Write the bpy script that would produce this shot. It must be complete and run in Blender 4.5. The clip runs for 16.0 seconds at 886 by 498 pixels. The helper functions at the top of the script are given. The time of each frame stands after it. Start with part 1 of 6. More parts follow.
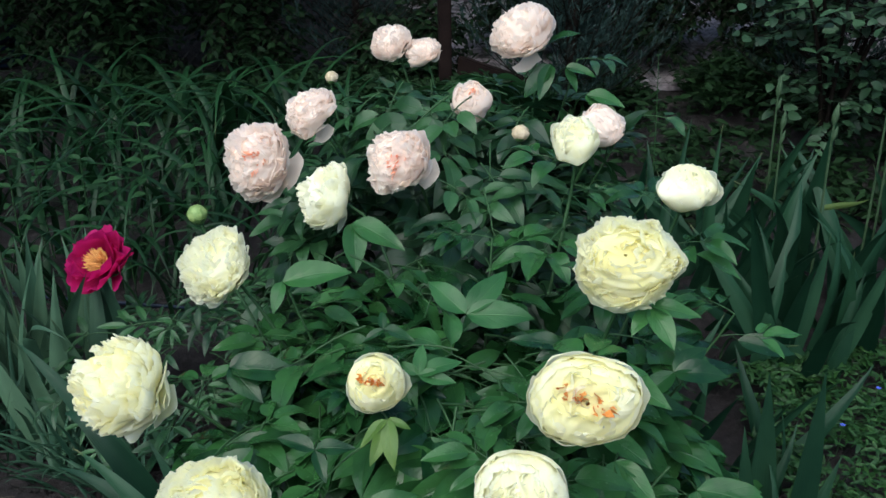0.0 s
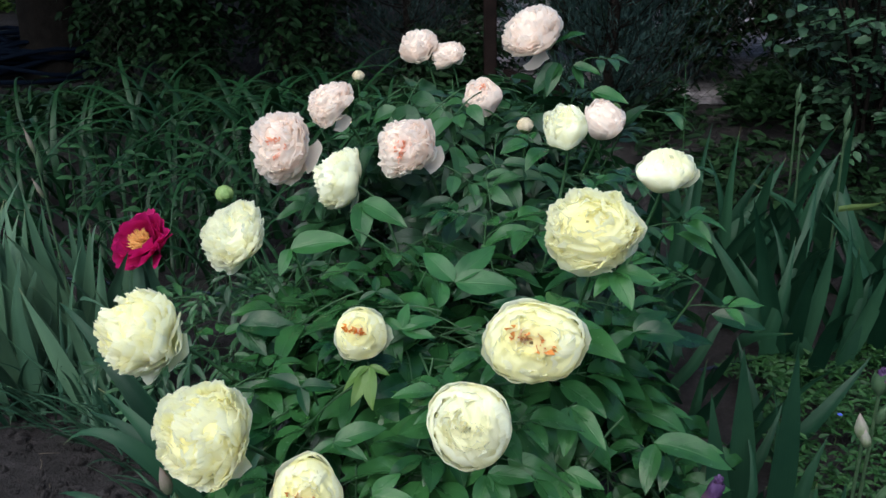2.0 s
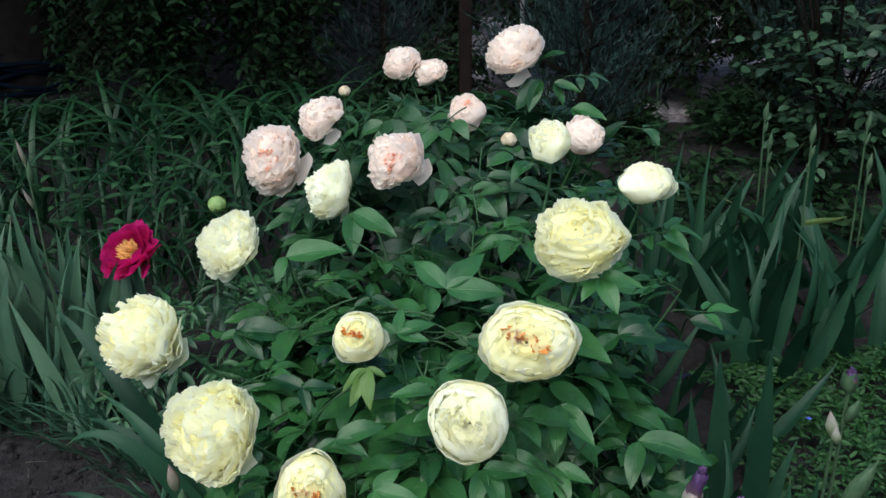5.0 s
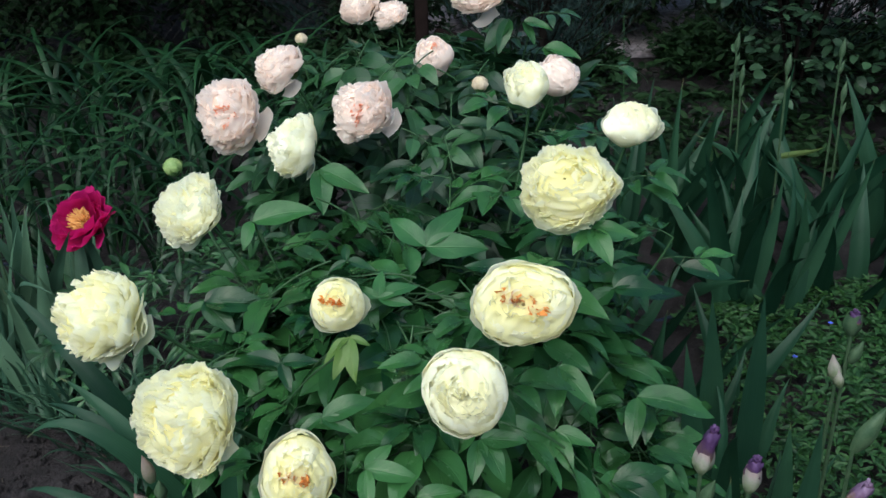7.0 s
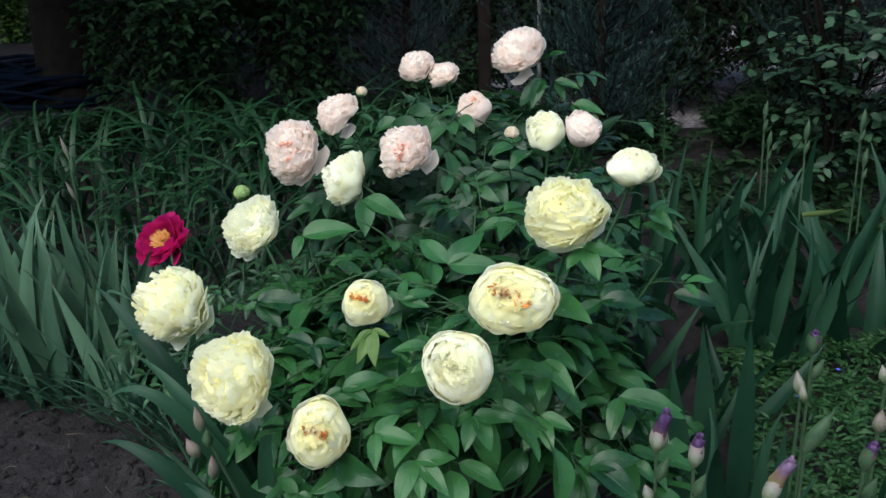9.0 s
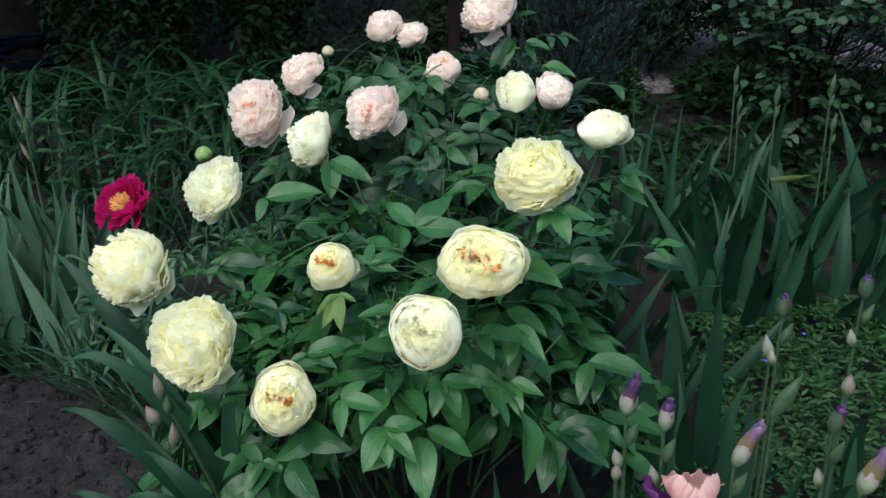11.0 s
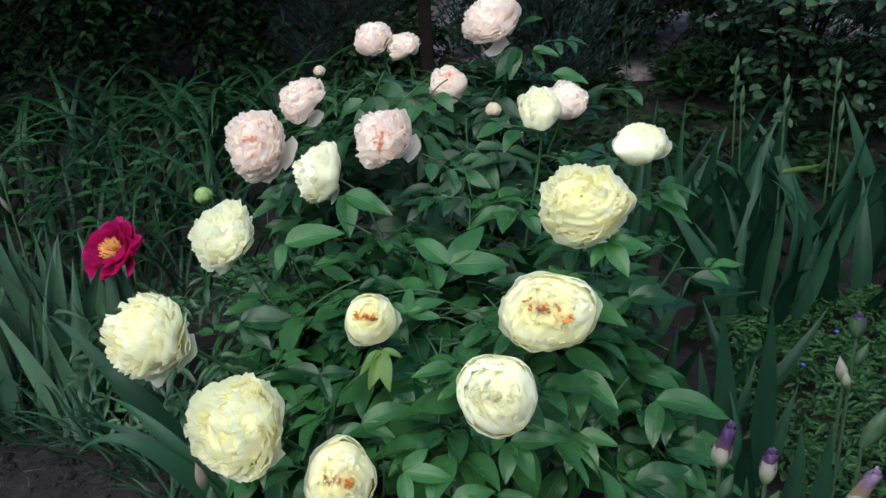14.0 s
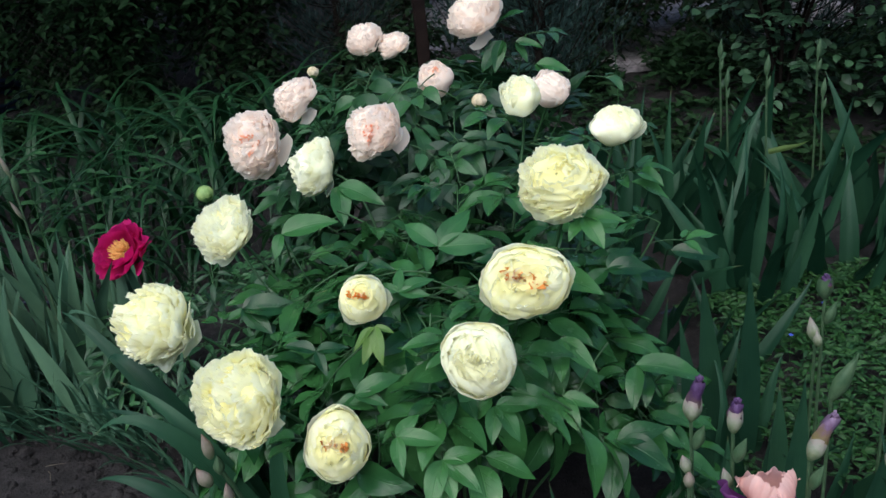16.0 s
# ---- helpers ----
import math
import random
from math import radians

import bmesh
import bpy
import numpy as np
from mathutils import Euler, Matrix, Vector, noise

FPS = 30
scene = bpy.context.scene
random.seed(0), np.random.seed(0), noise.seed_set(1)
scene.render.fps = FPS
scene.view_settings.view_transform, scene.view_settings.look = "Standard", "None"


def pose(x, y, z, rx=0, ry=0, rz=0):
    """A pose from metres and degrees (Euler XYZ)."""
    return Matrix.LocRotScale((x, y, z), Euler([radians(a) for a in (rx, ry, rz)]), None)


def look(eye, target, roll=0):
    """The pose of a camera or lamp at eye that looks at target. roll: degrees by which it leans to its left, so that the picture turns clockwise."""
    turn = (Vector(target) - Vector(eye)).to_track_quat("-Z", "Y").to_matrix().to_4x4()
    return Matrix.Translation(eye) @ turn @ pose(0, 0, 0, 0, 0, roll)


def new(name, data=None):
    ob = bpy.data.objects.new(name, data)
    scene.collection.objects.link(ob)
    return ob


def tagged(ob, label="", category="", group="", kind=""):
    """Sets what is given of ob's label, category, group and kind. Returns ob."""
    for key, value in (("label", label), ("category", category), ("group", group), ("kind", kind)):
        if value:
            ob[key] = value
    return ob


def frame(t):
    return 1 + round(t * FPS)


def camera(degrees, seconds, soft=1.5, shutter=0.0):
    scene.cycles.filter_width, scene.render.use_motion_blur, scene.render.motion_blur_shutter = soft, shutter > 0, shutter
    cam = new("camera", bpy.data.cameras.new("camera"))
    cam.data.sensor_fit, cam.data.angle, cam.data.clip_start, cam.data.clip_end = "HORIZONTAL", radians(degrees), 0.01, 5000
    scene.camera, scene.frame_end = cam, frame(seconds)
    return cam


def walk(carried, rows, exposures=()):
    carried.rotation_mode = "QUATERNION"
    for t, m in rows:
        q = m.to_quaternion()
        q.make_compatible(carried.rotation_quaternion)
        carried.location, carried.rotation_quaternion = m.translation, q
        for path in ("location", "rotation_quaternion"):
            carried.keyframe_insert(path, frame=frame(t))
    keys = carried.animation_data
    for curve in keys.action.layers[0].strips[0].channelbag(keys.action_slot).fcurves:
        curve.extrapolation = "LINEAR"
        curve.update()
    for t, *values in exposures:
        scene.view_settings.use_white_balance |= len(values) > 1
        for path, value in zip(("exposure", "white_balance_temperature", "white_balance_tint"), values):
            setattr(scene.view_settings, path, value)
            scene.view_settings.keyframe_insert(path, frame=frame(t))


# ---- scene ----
cam = camera(54.4, 16.0)
PATH = [
    (0, (0.048, 0.038, 1.534), (-0.007, 1.827, 0.643), -1.5),
    (0.5, (0.051, 0.073, 1.545), (0.024, 1.849, 0.626), -3.0),
    (1, (0.095, 0.037, 1.535), (-0.019, 1.806, 0.608), -3.7),
    (1.5, (0.192, -0.08, 1.512), (-0.01, 1.705, 0.633), -3.0),
    (2, (0.203, -0.128, 1.504), (-0.005, 1.676, 0.664), -2.3),
    (2.5, (0.181, -0.155, 1.493), (-0.003, 1.651, 0.652), -1.6),
    (3, (0.14, -0.16, 1.472), (-0.071, 1.612, 0.569), -1.2),
    (3.5, (0.139, -0.147, 1.475), (-0.058, 1.617, 0.553), -0.7),
    (4, (0.158, -0.182, 1.504), (-0.002, 1.627, 0.666), -0.7),
    (4.2, (0.163, -0.204, 1.519), (0.014, 1.62, 0.714), -0.9),
    (6.3, (0.128, -0.19, 1.503), (0.031, 1.63, 0.678), -0.9),
    (6.5, (0.114, -0.155, 1.497), (0.055, 1.654, 0.646), -1.4),
    (7, (0.116, -0.1, 1.494), (0.075, 1.674, 0.571), -2.8),
    (7.5, (0.165, -0.193, 1.497), (0.028, 1.596, 0.615), -2.6),
    (8, (0.232, -0.34, 1.514), (0.033, 1.49, 0.731), -2.0),
    (8.5, (0.247, -0.386, 1.513), (0.03, 1.455, 0.764), -2.1),
    (9, (0.238, -0.388, 1.506), (0.034, 1.446, 0.736), -2.1),
    (9.2, (0.239, -0.387, 1.503), (0.062, 1.444, 0.719), -2.0),
    (11.5, (0.231, -0.349, 1.481), (0.101, 1.457, 0.631), -1.1),
    (12, (0.215, -0.346, 1.48), (0.069, 1.456, 0.625), -1.3),
    (12.5, (0.2, -0.337, 1.489), (-0.014, 1.465, 0.648), -2.2),
    (13, (0.171, -0.309, 1.492), (-0.067, 1.493, 0.657), -2.4),
    (13.5, (0.122, -0.236, 1.502), (-0.049, 1.566, 0.651), -2.6),
    (14, (0.076, -0.192, 1.522), (0.031, 1.609, 0.655), -4.2),
    (14.5, (0.026, -0.164, 1.509), (0.02, 1.614, 0.593), -5.2),
    (15, (0.018, -0.157, 1.518), (-0.036, 1.627, 0.615), -6.1),
    (15.5, (0.065, -0.208, 1.525), (-0.009, 1.594, 0.66), -6.9),
    (16, (0.126, -0.296, 1.518), (0.053, 1.51, 0.66), -6.9),
]
walk(cam, [(t, look(eye, target, roll)) for t, eye, target, roll in PATH], [(0.0, 1.29, 5980, 0.5), (16.0, 1.29, 5980, 0.5)])

# ---------------------------------------------------------------- sky and light
world = bpy.data.worlds.new("sky")
scene.world = world
world.use_nodes = True
_wn = world.node_tree.nodes
_sky = _wn.new("ShaderNodeTexSky")
_sky.sky_type = "NISHITA"
_sky.sun_disc = False
_sky.sun_elevation = radians(54)
_sky.sun_rotation = radians(200)
_sky.dust_density = 3.0
world.node_tree.links.new(_sky.outputs[0], _wn["Background"].inputs[0])
_wn["Background"].inputs[1].default_value = 0.11

sun = new("sun", bpy.data.lights.new("sun", "SUN"))
sun.data.energy = 1.3
sun.data.angle = radians(80)
sun.data.color = (1.0, 0.97, 0.93)
sun.matrix_world = look((-1.3, -1.0, 5), (0.0, 1.5, 0.4))


# ---------------------------------------------------------------- materials
def shader(name):
    m = bpy.data.materials.new(name)
    m.use_nodes = True
    nt = m.node_tree
    return m, nt, nt.nodes["Principled BSDF"]


def node(nt, kind, **values):
    n = nt.nodes.new(kind)
    for key, value in values.items():
        n.inputs[key].default_value = value
    return n


def ramp(nt, source, stops):
    r = nt.nodes.new("ShaderNodeValToRGB")
    els = r.color_ramp.elements
    while len(els) < len(stops):
        els.new(0.5)
    for e, (pos, col) in zip(els, stops):
        e.position, e.color = pos, (*col, 1)
    nt.links.new(source, r.inputs[0])
    return r.outputs[0]


def noise_out(nt, scale, detail=4.0, rough=0.55, coord="Object", out="Fac"):
    tc = nt.nodes.new("ShaderNodeTexCoord")
    n = node(nt, "ShaderNodeTexNoise", Scale=scale, Detail=detail, Roughness=rough)
    nt.links.new(tc.outputs[coord], n.inputs["Vector"])
    return n.outputs[out]


def mixed(nt, fac, a, b, blend="MIX"):
    mx = nt.nodes.new("ShaderNodeMix")
    mx.data_type, mx.blend_type = "RGBA", blend
    for sock, val in ((mx.inputs[0], fac), (mx.inputs[6], a), (mx.inputs[7], b)):
        if isinstance(val, (int, float)):
            sock.default_value = val
        elif isinstance(val, tuple):
            sock.default_value = (*val, 1) if len(val) == 3 else val
        else:
            nt.links.new(val, sock)
    return mx.outputs[2]


def calc(nt, op, a, b=None):
    mt = nt.nodes.new("ShaderNodeMath")
    mt.operation = op
    for sock, val in ((mt.inputs[0], a), (mt.inputs[1], b)):
        if val is None:
            continue
        if isinstance(val, (int, float)):
            sock.default_value = val
        else:
            nt.links.new(val, sock)
    return mt.outputs[0]


def bumped(nt, bsdf, height, strength, distance):
    b = node(nt, "ShaderNodeBump", Strength=strength, Distance=distance)
    nt.links.new(height, b.inputs["Height"])
    nt.links.new(b.outputs[0], bsdf.inputs["Normal"])
    return b


def see_through(nt, bsdf, colour, amount):
    """Thin plant tissue: part of the light passes through."""
    tr = nt.nodes.new("ShaderNodeBsdfTranslucent")
    if isinstance(colour, tuple):
        tr.inputs[0].default_value = (*colour, 1)
    else:
        nt.links.new(colour, tr.inputs[0])
    mx = nt.nodes.new("ShaderNodeMixShader")
    mx.inputs[0].default_value = amount
    nt.links.new(bsdf.outputs[0], mx.inputs[1])
    nt.links.new(tr.outputs[0], mx.inputs[2])
    nt.links.new(mx.outputs[0], nt.nodes["Material Output"].inputs[0])


def uv_parts(nt):
    tc = nt.nodes.new("ShaderNodeTexCoord")
    s = nt.nodes.new("ShaderNodeSeparateXYZ")
    nt.links.new(tc.outputs["UV"], s.inputs[0])
    return s.outputs[0], s.outputs[1]


def petal_material(name, base, middle, edge, fleck, through_col):
    """base to edge along the petal, with flecks and fine lengthwise veins."""
    m, nt, bsdf = shader(name)
    u, v = uv_parts(nt)
    wobble = noise_out(nt, 38, 3)
    pos = calc(nt, "ADD", v, calc(nt, "MULTIPLY", calc(nt, "SUBTRACT", wobble, 0.5), 0.5))
    col = ramp(nt, pos, [(0.0, base), (0.45, middle), (0.95, edge)])
    spots = ramp(nt, noise_out(nt, 26, 2), [(0.48, (0, 0, 0)), (0.66, (1, 1, 1))])
    col = mixed(nt, calc(nt, "MULTIPLY", spots, 0.55), col, fleck)
    nt.links.new(col, bsdf.inputs["Base Color"])
    bsdf.inputs["Roughness"].default_value = 0.62
    bsdf.inputs["Specular IOR Level"].default_value = 0.25
    w = node(nt, "ShaderNodeTexWave", Scale=5.0, Distortion=1.5, Detail=2.0)
    tc = nt.nodes.new("ShaderNodeTexCoord")
    nt.links.new(tc.outputs["UV"], w.inputs["Vector"])
    both = calc(nt, "ADD", calc(nt, "MULTIPLY", w.outputs["Fac"], 0.5), noise_out(nt, 60, 3))
    bumped(nt, bsdf, both, 0.25, 0.003)
    see_through(nt, bsdf, mixed(nt, 0.5, col, through_col), 0.55)
    return m


def leaf_material(name, dark, light, vein, gloss, ribs=6.0, through_amount=0.13, sheen=0.32, small=False):
    """Broad leaf: midrib, side veins running forward, patchy green."""
    m, nt, bsdf = shader(name)
    u, v = uv_parts(nt)
    chance = nt.nodes.new("ShaderNodeNewGeometry").outputs["Random Per Island"] if small else nt.nodes.new("ShaderNodeObjectInfo").outputs["Random"]
    across = calc(nt, "ABSOLUTE", calc(nt, "SUBTRACT", u, 0.5))
    run = calc(nt, "SUBTRACT", calc(nt, "MULTIPLY", v, ribs), calc(nt, "MULTIPLY", across, ribs * 0.75))
    fold = calc(nt, "ABSOLUTE", calc(nt, "SUBTRACT", calc(nt, "FRACT", run), 0.5))
    side = ramp(nt, fold, [(0.0, (1, 1, 1)), (0.10, (0, 0, 0))])
    mid = ramp(nt, across, [(0.0, (1, 1, 1)), (0.035, (0, 0, 0))])
    veins = calc(nt, "MAXIMUM", calc(nt, "MULTIPLY", side, 0.07), mid)
    patch = calc(nt, "ADD", calc(nt, "MULTIPLY", noise_out(nt, 16, 4), 0.7), calc(nt, "MULTIPLY", chance, 0.65))
    col = ramp(nt, patch, [(0.32, dark), (0.90, light)])
    col = mixed(nt, calc(nt, "MULTIPLY", veins, 0.16), col, vein)
    nt.links.new(col, bsdf.inputs["Base Color"])
    rough = calc(nt, "ADD", calc(nt, "MULTIPLY", noise_out(nt, 45, 2), 0.2), gloss - 0.1)
    nt.links.new(rough, bsdf.inputs["Roughness"])
    bsdf.inputs["Specular IOR Level"].default_value = sheen
    h = calc(nt, "SUBTRACT", calc(nt, "MULTIPLY", fold, 0.07), calc(nt, "ADD", calc(nt, "MULTIPLY", side, 0.10), calc(nt, "MULTIPLY", mid, 0.6)))
    h = calc(nt, "ADD", h, calc(nt, "ADD", calc(nt, "MULTIPLY", noise_out(nt, 26, 1), 1.8), calc(nt, "MULTIPLY", noise_out(nt, 75, 2), 0.35)))
    bumped(nt, bsdf, h, 0.30, 0.005)
    see_through(nt, bsdf, mixed(nt, 0.6, col, light), through_amount)
    return m


def blade_material(name, dark, light, tip, gloss=0.5):
    """Sword leaf: long fine ribs, paler bloom, dry tips here and there."""
    m, nt, bsdf = shader(name)
    u, v = uv_parts(nt)
    info = nt.nodes.new("ShaderNodeObjectInfo")
    rib = calc(nt, "ABSOLUTE", calc(nt, "SUBTRACT", calc(nt, "FRACT", calc(nt, "MULTIPLY", u, 9.0)), 0.5))
    patch = calc(nt, "ADD", calc(nt, "MULTIPLY", noise_out(nt, 9, 4), 0.6), calc(nt, "MULTIPLY", info.outputs["Random"], 0.55))
    col = ramp(nt, patch, [(0.25, dark), (0.85, light)])
    col = mixed(nt, calc(nt, "MULTIPLY", rib, 0.14), col, light)
    dry = calc(nt, "MULTIPLY", ramp(nt, v, [(0.93, (0, 0, 0)), (1.0, (1, 1, 1))]), ramp(nt, info.outputs["Random"], [(0.6, (0, 0, 0)), (0.9, (1, 1, 1))]))
    col = mixed(nt, dry, col, tip)
    nt.links.new(col, bsdf.inputs["Base Color"])
    bsdf.inputs["Roughness"].default_value = gloss
    bsdf.inputs["Specular IOR Level"].default_value = 0.2
    bumped(nt, bsdf, calc(nt, "ADD", rib, calc(nt, "MULTIPLY", noise_out(nt, 60, 2), 0.4)), 0.16, 0.002)
    see_through(nt, bsdf, mixed(nt, 0.5, col, light), 0.15)
    return m


def shaded_along(name, stops, rough=0.6, wobble=0.25, through_amount=0.2, grain=90):
    """Colours that change from foot to tip, with an uneven border."""
    m, nt, bsdf = shader(name)
    u, v = uv_parts(nt)
    pos = calc(nt, "ADD", v, calc(nt, "MULTIPLY", calc(nt, "SUBTRACT", noise_out(nt, grain, 4), 0.5), wobble * 2))
    col = ramp(nt, pos, stops)
    nt.links.new(col, bsdf.inputs["Base Color"])
    bsdf.inputs["Roughness"].default_value = rough
    bsdf.inputs["Specular IOR Level"].default_value = 0.25
    bumped(nt, bsdf, noise_out(nt, grain * 2, 4), 0.5, 0.002)
    see_through(nt, bsdf, col, through_amount)
    return m


def plain_material(name, a, b, scale, rough, bump=0.3, distance=0.004, through_amount=0.0, fine=8.0):
    """Two tones by noise at two scales, with relief."""
    m, nt, bsdf = shader(name)
    n1, n2 = noise_out(nt, scale, 5), noise_out(nt, scale * fine, 4)
    mix = calc(nt, "ADD", calc(nt, "MULTIPLY", n1, 0.6), calc(nt, "MULTIPLY", n2, 0.4))
    col = ramp(nt, mix, [(0.35, a), (0.65, b)])
    nt.links.new(col, bsdf.inputs["Base Color"])
    bsdf.inputs["Roughness"].default_value = rough
    bsdf.inputs["Specular IOR Level"].default_value = 0.06 if rough > 0.8 else 0.25
    bumped(nt, bsdf, mix, bump, distance)
    if through_amount:
        see_through(nt, bsdf, col, through_amount)
    return m


CREAM = petal_material("cream_petal", (0.92, 0.84, 0.40), (0.93, 0.90, 0.60), (0.94, 0.928, 0.79), (0.93, 0.88, 0.50), (0.97, 0.945, 0.63))
CREAM_PALE = petal_material("pale_cream_petal", (0.92, 0.88, 0.57), (0.93, 0.91, 0.71), (0.93, 0.924, 0.81), (0.92, 0.88, 0.58), (0.96, 0.945, 0.73))
PINK = petal_material("blush_petal", (0.95, 0.78, 0.67), (0.96, 0.855, 0.78), (0.96, 0.885, 0.825), (0.955, 0.83, 0.745), (0.98, 0.865, 0.79))
PINK_PALE = petal_material("pale_blush_petal", (0.95, 0.80, 0.70), (0.955, 0.85, 0.77), (0.955, 0.88, 0.82), (0.95, 0.82, 0.73), (0.98, 0.865, 0.785))
PINK_GUARD = petal_material("blush_guard_petal", (0.95, 0.74, 0.63), (0.95, 0.79, 0.69), (0.95, 0.82, 0.74), (0.95, 0.77, 0.67), (0.98, 0.80, 0.70))
RED = petal_material("crimson_petal", (0.20, 0.003, 0.040), (0.46, 0.006, 0.105), (0.58, 0.014, 0.18), (0.30, 0.003, 0.060), (0.60, 0.008, 0.13))
ORANGE = plain_material("orange_petaloid", (0.85, 0.26, 0.03), (0.95, 0.50, 0.12), 60, 0.6, through_amount=0.3)
CORAL = plain_material("coral_petaloid", (0.90, 0.36, 0.20), (0.92, 0.55, 0.40), 60, 0.6, through_amount=0.2)
RUST = plain_material("rust_petaloid", (0.55, 0.17, 0.03), (0.80, 0.40, 0.12), 60, 0.6, through_amount=0.3)
ANTHER = plain_material("golden_anther", (0.62, 0.28, 0.07), (0.82, 0.48, 0.18), 200, 0.7)
PEONY_LEAF = leaf_material("peony_leaf", (0.0040, 0.0230, 0.0080), (0.031, 0.096, 0.0265), (0.034, 0.095, 0.030), 0.24, sheen=0.25)
YOUNG_LEAF = leaf_material("young_leaf", (0.045, 0.105, 0.018), (0.11, 0.17, 0.030), (0.16, 0.18, 0.06), 0.42, through_amount=0.2)
BRIGHT_LEAF = leaf_material("fresh_leaf", (0.010, 0.050, 0.014), (0.032, 0.106, 0.028), (0.08, 0.17, 0.05), 0.40)
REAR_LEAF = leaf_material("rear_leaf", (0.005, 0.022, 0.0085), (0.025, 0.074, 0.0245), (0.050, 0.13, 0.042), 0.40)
SHRUB_LEAF = leaf_material("shrub_leaf", (0.004, 0.014, 0.007), (0.034, 0.074, 0.035), (0.06, 0.11, 0.05), 0.45, ribs=6.0, small=True)
# Leaf green taken near black: the shade at the back is in the colour.
DARK_LEAF = leaf_material("shade_toned_leaf", (0.004, 0.012, 0.0045), (0.013, 0.033, 0.011), (0.02, 0.04, 0.016), 0.6, ribs=6.0, sheen=0.1, small=True)
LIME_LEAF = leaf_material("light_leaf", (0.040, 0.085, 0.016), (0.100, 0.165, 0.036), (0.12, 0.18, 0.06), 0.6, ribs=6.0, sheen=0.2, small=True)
# Bright green toned down in colour for the shade under the iris blades.
COVER_LEAF = leaf_material("cover_leaf", (0.0055, 0.026, 0.0065), (0.021, 0.062, 0.0145), (0.04, 0.10, 0.03), 0.55, ribs=6.0, sheen=0.25, small=True)
STEM = plain_material("green_stem", (0.012, 0.040, 0.014), (0.032, 0.075, 0.026), 30, 0.5)
SEPAL = plain_material("sepal_green", (0.04, 0.095, 0.025), (0.09, 0.16, 0.05), 50, 0.5)
BUD = plain_material("bud_green", (0.13, 0.23, 0.06), (0.26, 0.34, 0.13), 40, 0.45, through_amount=0.15)
BUD_BLUSH = plain_material("bud_blush", (0.42, 0.34, 0.20), (0.60, 0.50, 0.38), 40, 0.5, through_amount=0.15)
IRIS = blade_material("iris_blade", (0.022, 0.056, 0.034), (0.068, 0.126, 0.074), (0.16, 0.14, 0.07))
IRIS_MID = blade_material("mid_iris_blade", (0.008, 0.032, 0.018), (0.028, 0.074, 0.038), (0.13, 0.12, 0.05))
IRIS_NARROW = blade_material("narrow_iris_blade", (0.014, 0.044, 0.027), (0.044, 0.096, 0.056), (0.16, 0.15, 0.08))
# Dark bluish green, lowered further to carry the shade low in the bed.
IRIS_GREEN = blade_material("shaded_green_iris_blade", (0.0045, 0.023, 0.012), (0.017, 0.053, 0.026), (0.13, 0.12, 0.05))
YELLOWED = blade_material("yellowed_blade", (0.05, 0.085, 0.020), (0.10, 0.14, 0.045), (0.16, 0.13, 0.06))
WEED_LEAF = leaf_material("weed_leaf", (0.005, 0.023, 0.007), (0.016, 0.054, 0.016), (0.05, 0.11, 0.04), 0.5)
DAYLILY = blade_material("daylily_blade", (0.003, 0.015, 0.0053), (0.0138, 0.046, 0.0165), (0.10, 0.11, 0.05), 0.40)
SHEATH = shaded_along("papery_sheath", [(0.0, (0.08, 0.13, 0.055)), (0.40, (0.17, 0.20, 0.12)), (0.72, (0.26, 0.25, 0.21)), (1.0, (0.28, 0.22, 0.21))], wobble=0.4, grain=120)
SHEATH_PINK = shaded_along("blush_sheath", [(0.0, (0.065, 0.095, 0.045)), (0.40, (0.15, 0.14, 0.10)), (0.75, (0.21, 0.165, 0.145)), (1.0, (0.16, 0.11, 0.095))], wobble=0.4, grain=120)
SPATHE = plain_material("green_spathe", (0.028, 0.062, 0.030), (0.066, 0.105, 0.055), 60, 0.5, through_amount=0.15)
PURPLE = shaded_along("purple_bud", [(0.0, (0.16, 0.13, 0.045)), (0.30, (0.075, 0.045, 0.055)), (0.62, (0.045, 0.018, 0.065)), (1.0, (0.10, 0.055, 0.14))], wobble=0.35, grain=120)
LILAC = shaded_along("lilac_bud", [(0.0, (0.20, 0.15, 0.11)), (0.22, (0.13, 0.11, 0.035)), (0.48, (0.13, 0.085, 0.06)), (0.70, (0.13, 0.075, 0.14)), (1.0, (0.22, 0.15, 0.24))], wobble=0.35, grain=110)
IRIS_PINK = petal_material("iris_pink_petal", (0.64, 0.32, 0.27), (0.71, 0.41, 0.37), (0.77, 0.51, 0.48), (0.68, 0.36, 0.33), (0.78, 0.43, 0.39))
IRIS_PURPLE = petal_material("iris_purple_petal", (0.08, 0.012, 0.08), (0.09, 0.014, 0.10), (0.16, 0.05, 0.18), (0.06, 0.006, 0.06), (0.18, 0.03, 0.16))
BLUE_PETAL = plain_material("blue_petal", (0.03, 0.05, 0.32), (0.08, 0.11, 0.50), 200, 0.6)
# Bark brown pulled almost to black, canopy shade included.
BARK = plain_material("shaded_bark", (0.0045, 0.0036, 0.003), (0.014, 0.011, 0.009), 14, 0.9, 0.9, 0.02)
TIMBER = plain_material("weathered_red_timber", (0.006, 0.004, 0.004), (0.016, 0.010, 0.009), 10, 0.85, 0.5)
LOGWOOD = plain_material("log_bark", (0.030, 0.022, 0.019), (0.07, 0.052, 0.044), 18, 0.9, 0.8, 0.01)
WIRE = plain_material("rusty_wire", (0.020, 0.017, 0.015), (0.05, 0.042, 0.036), 30, 0.7)
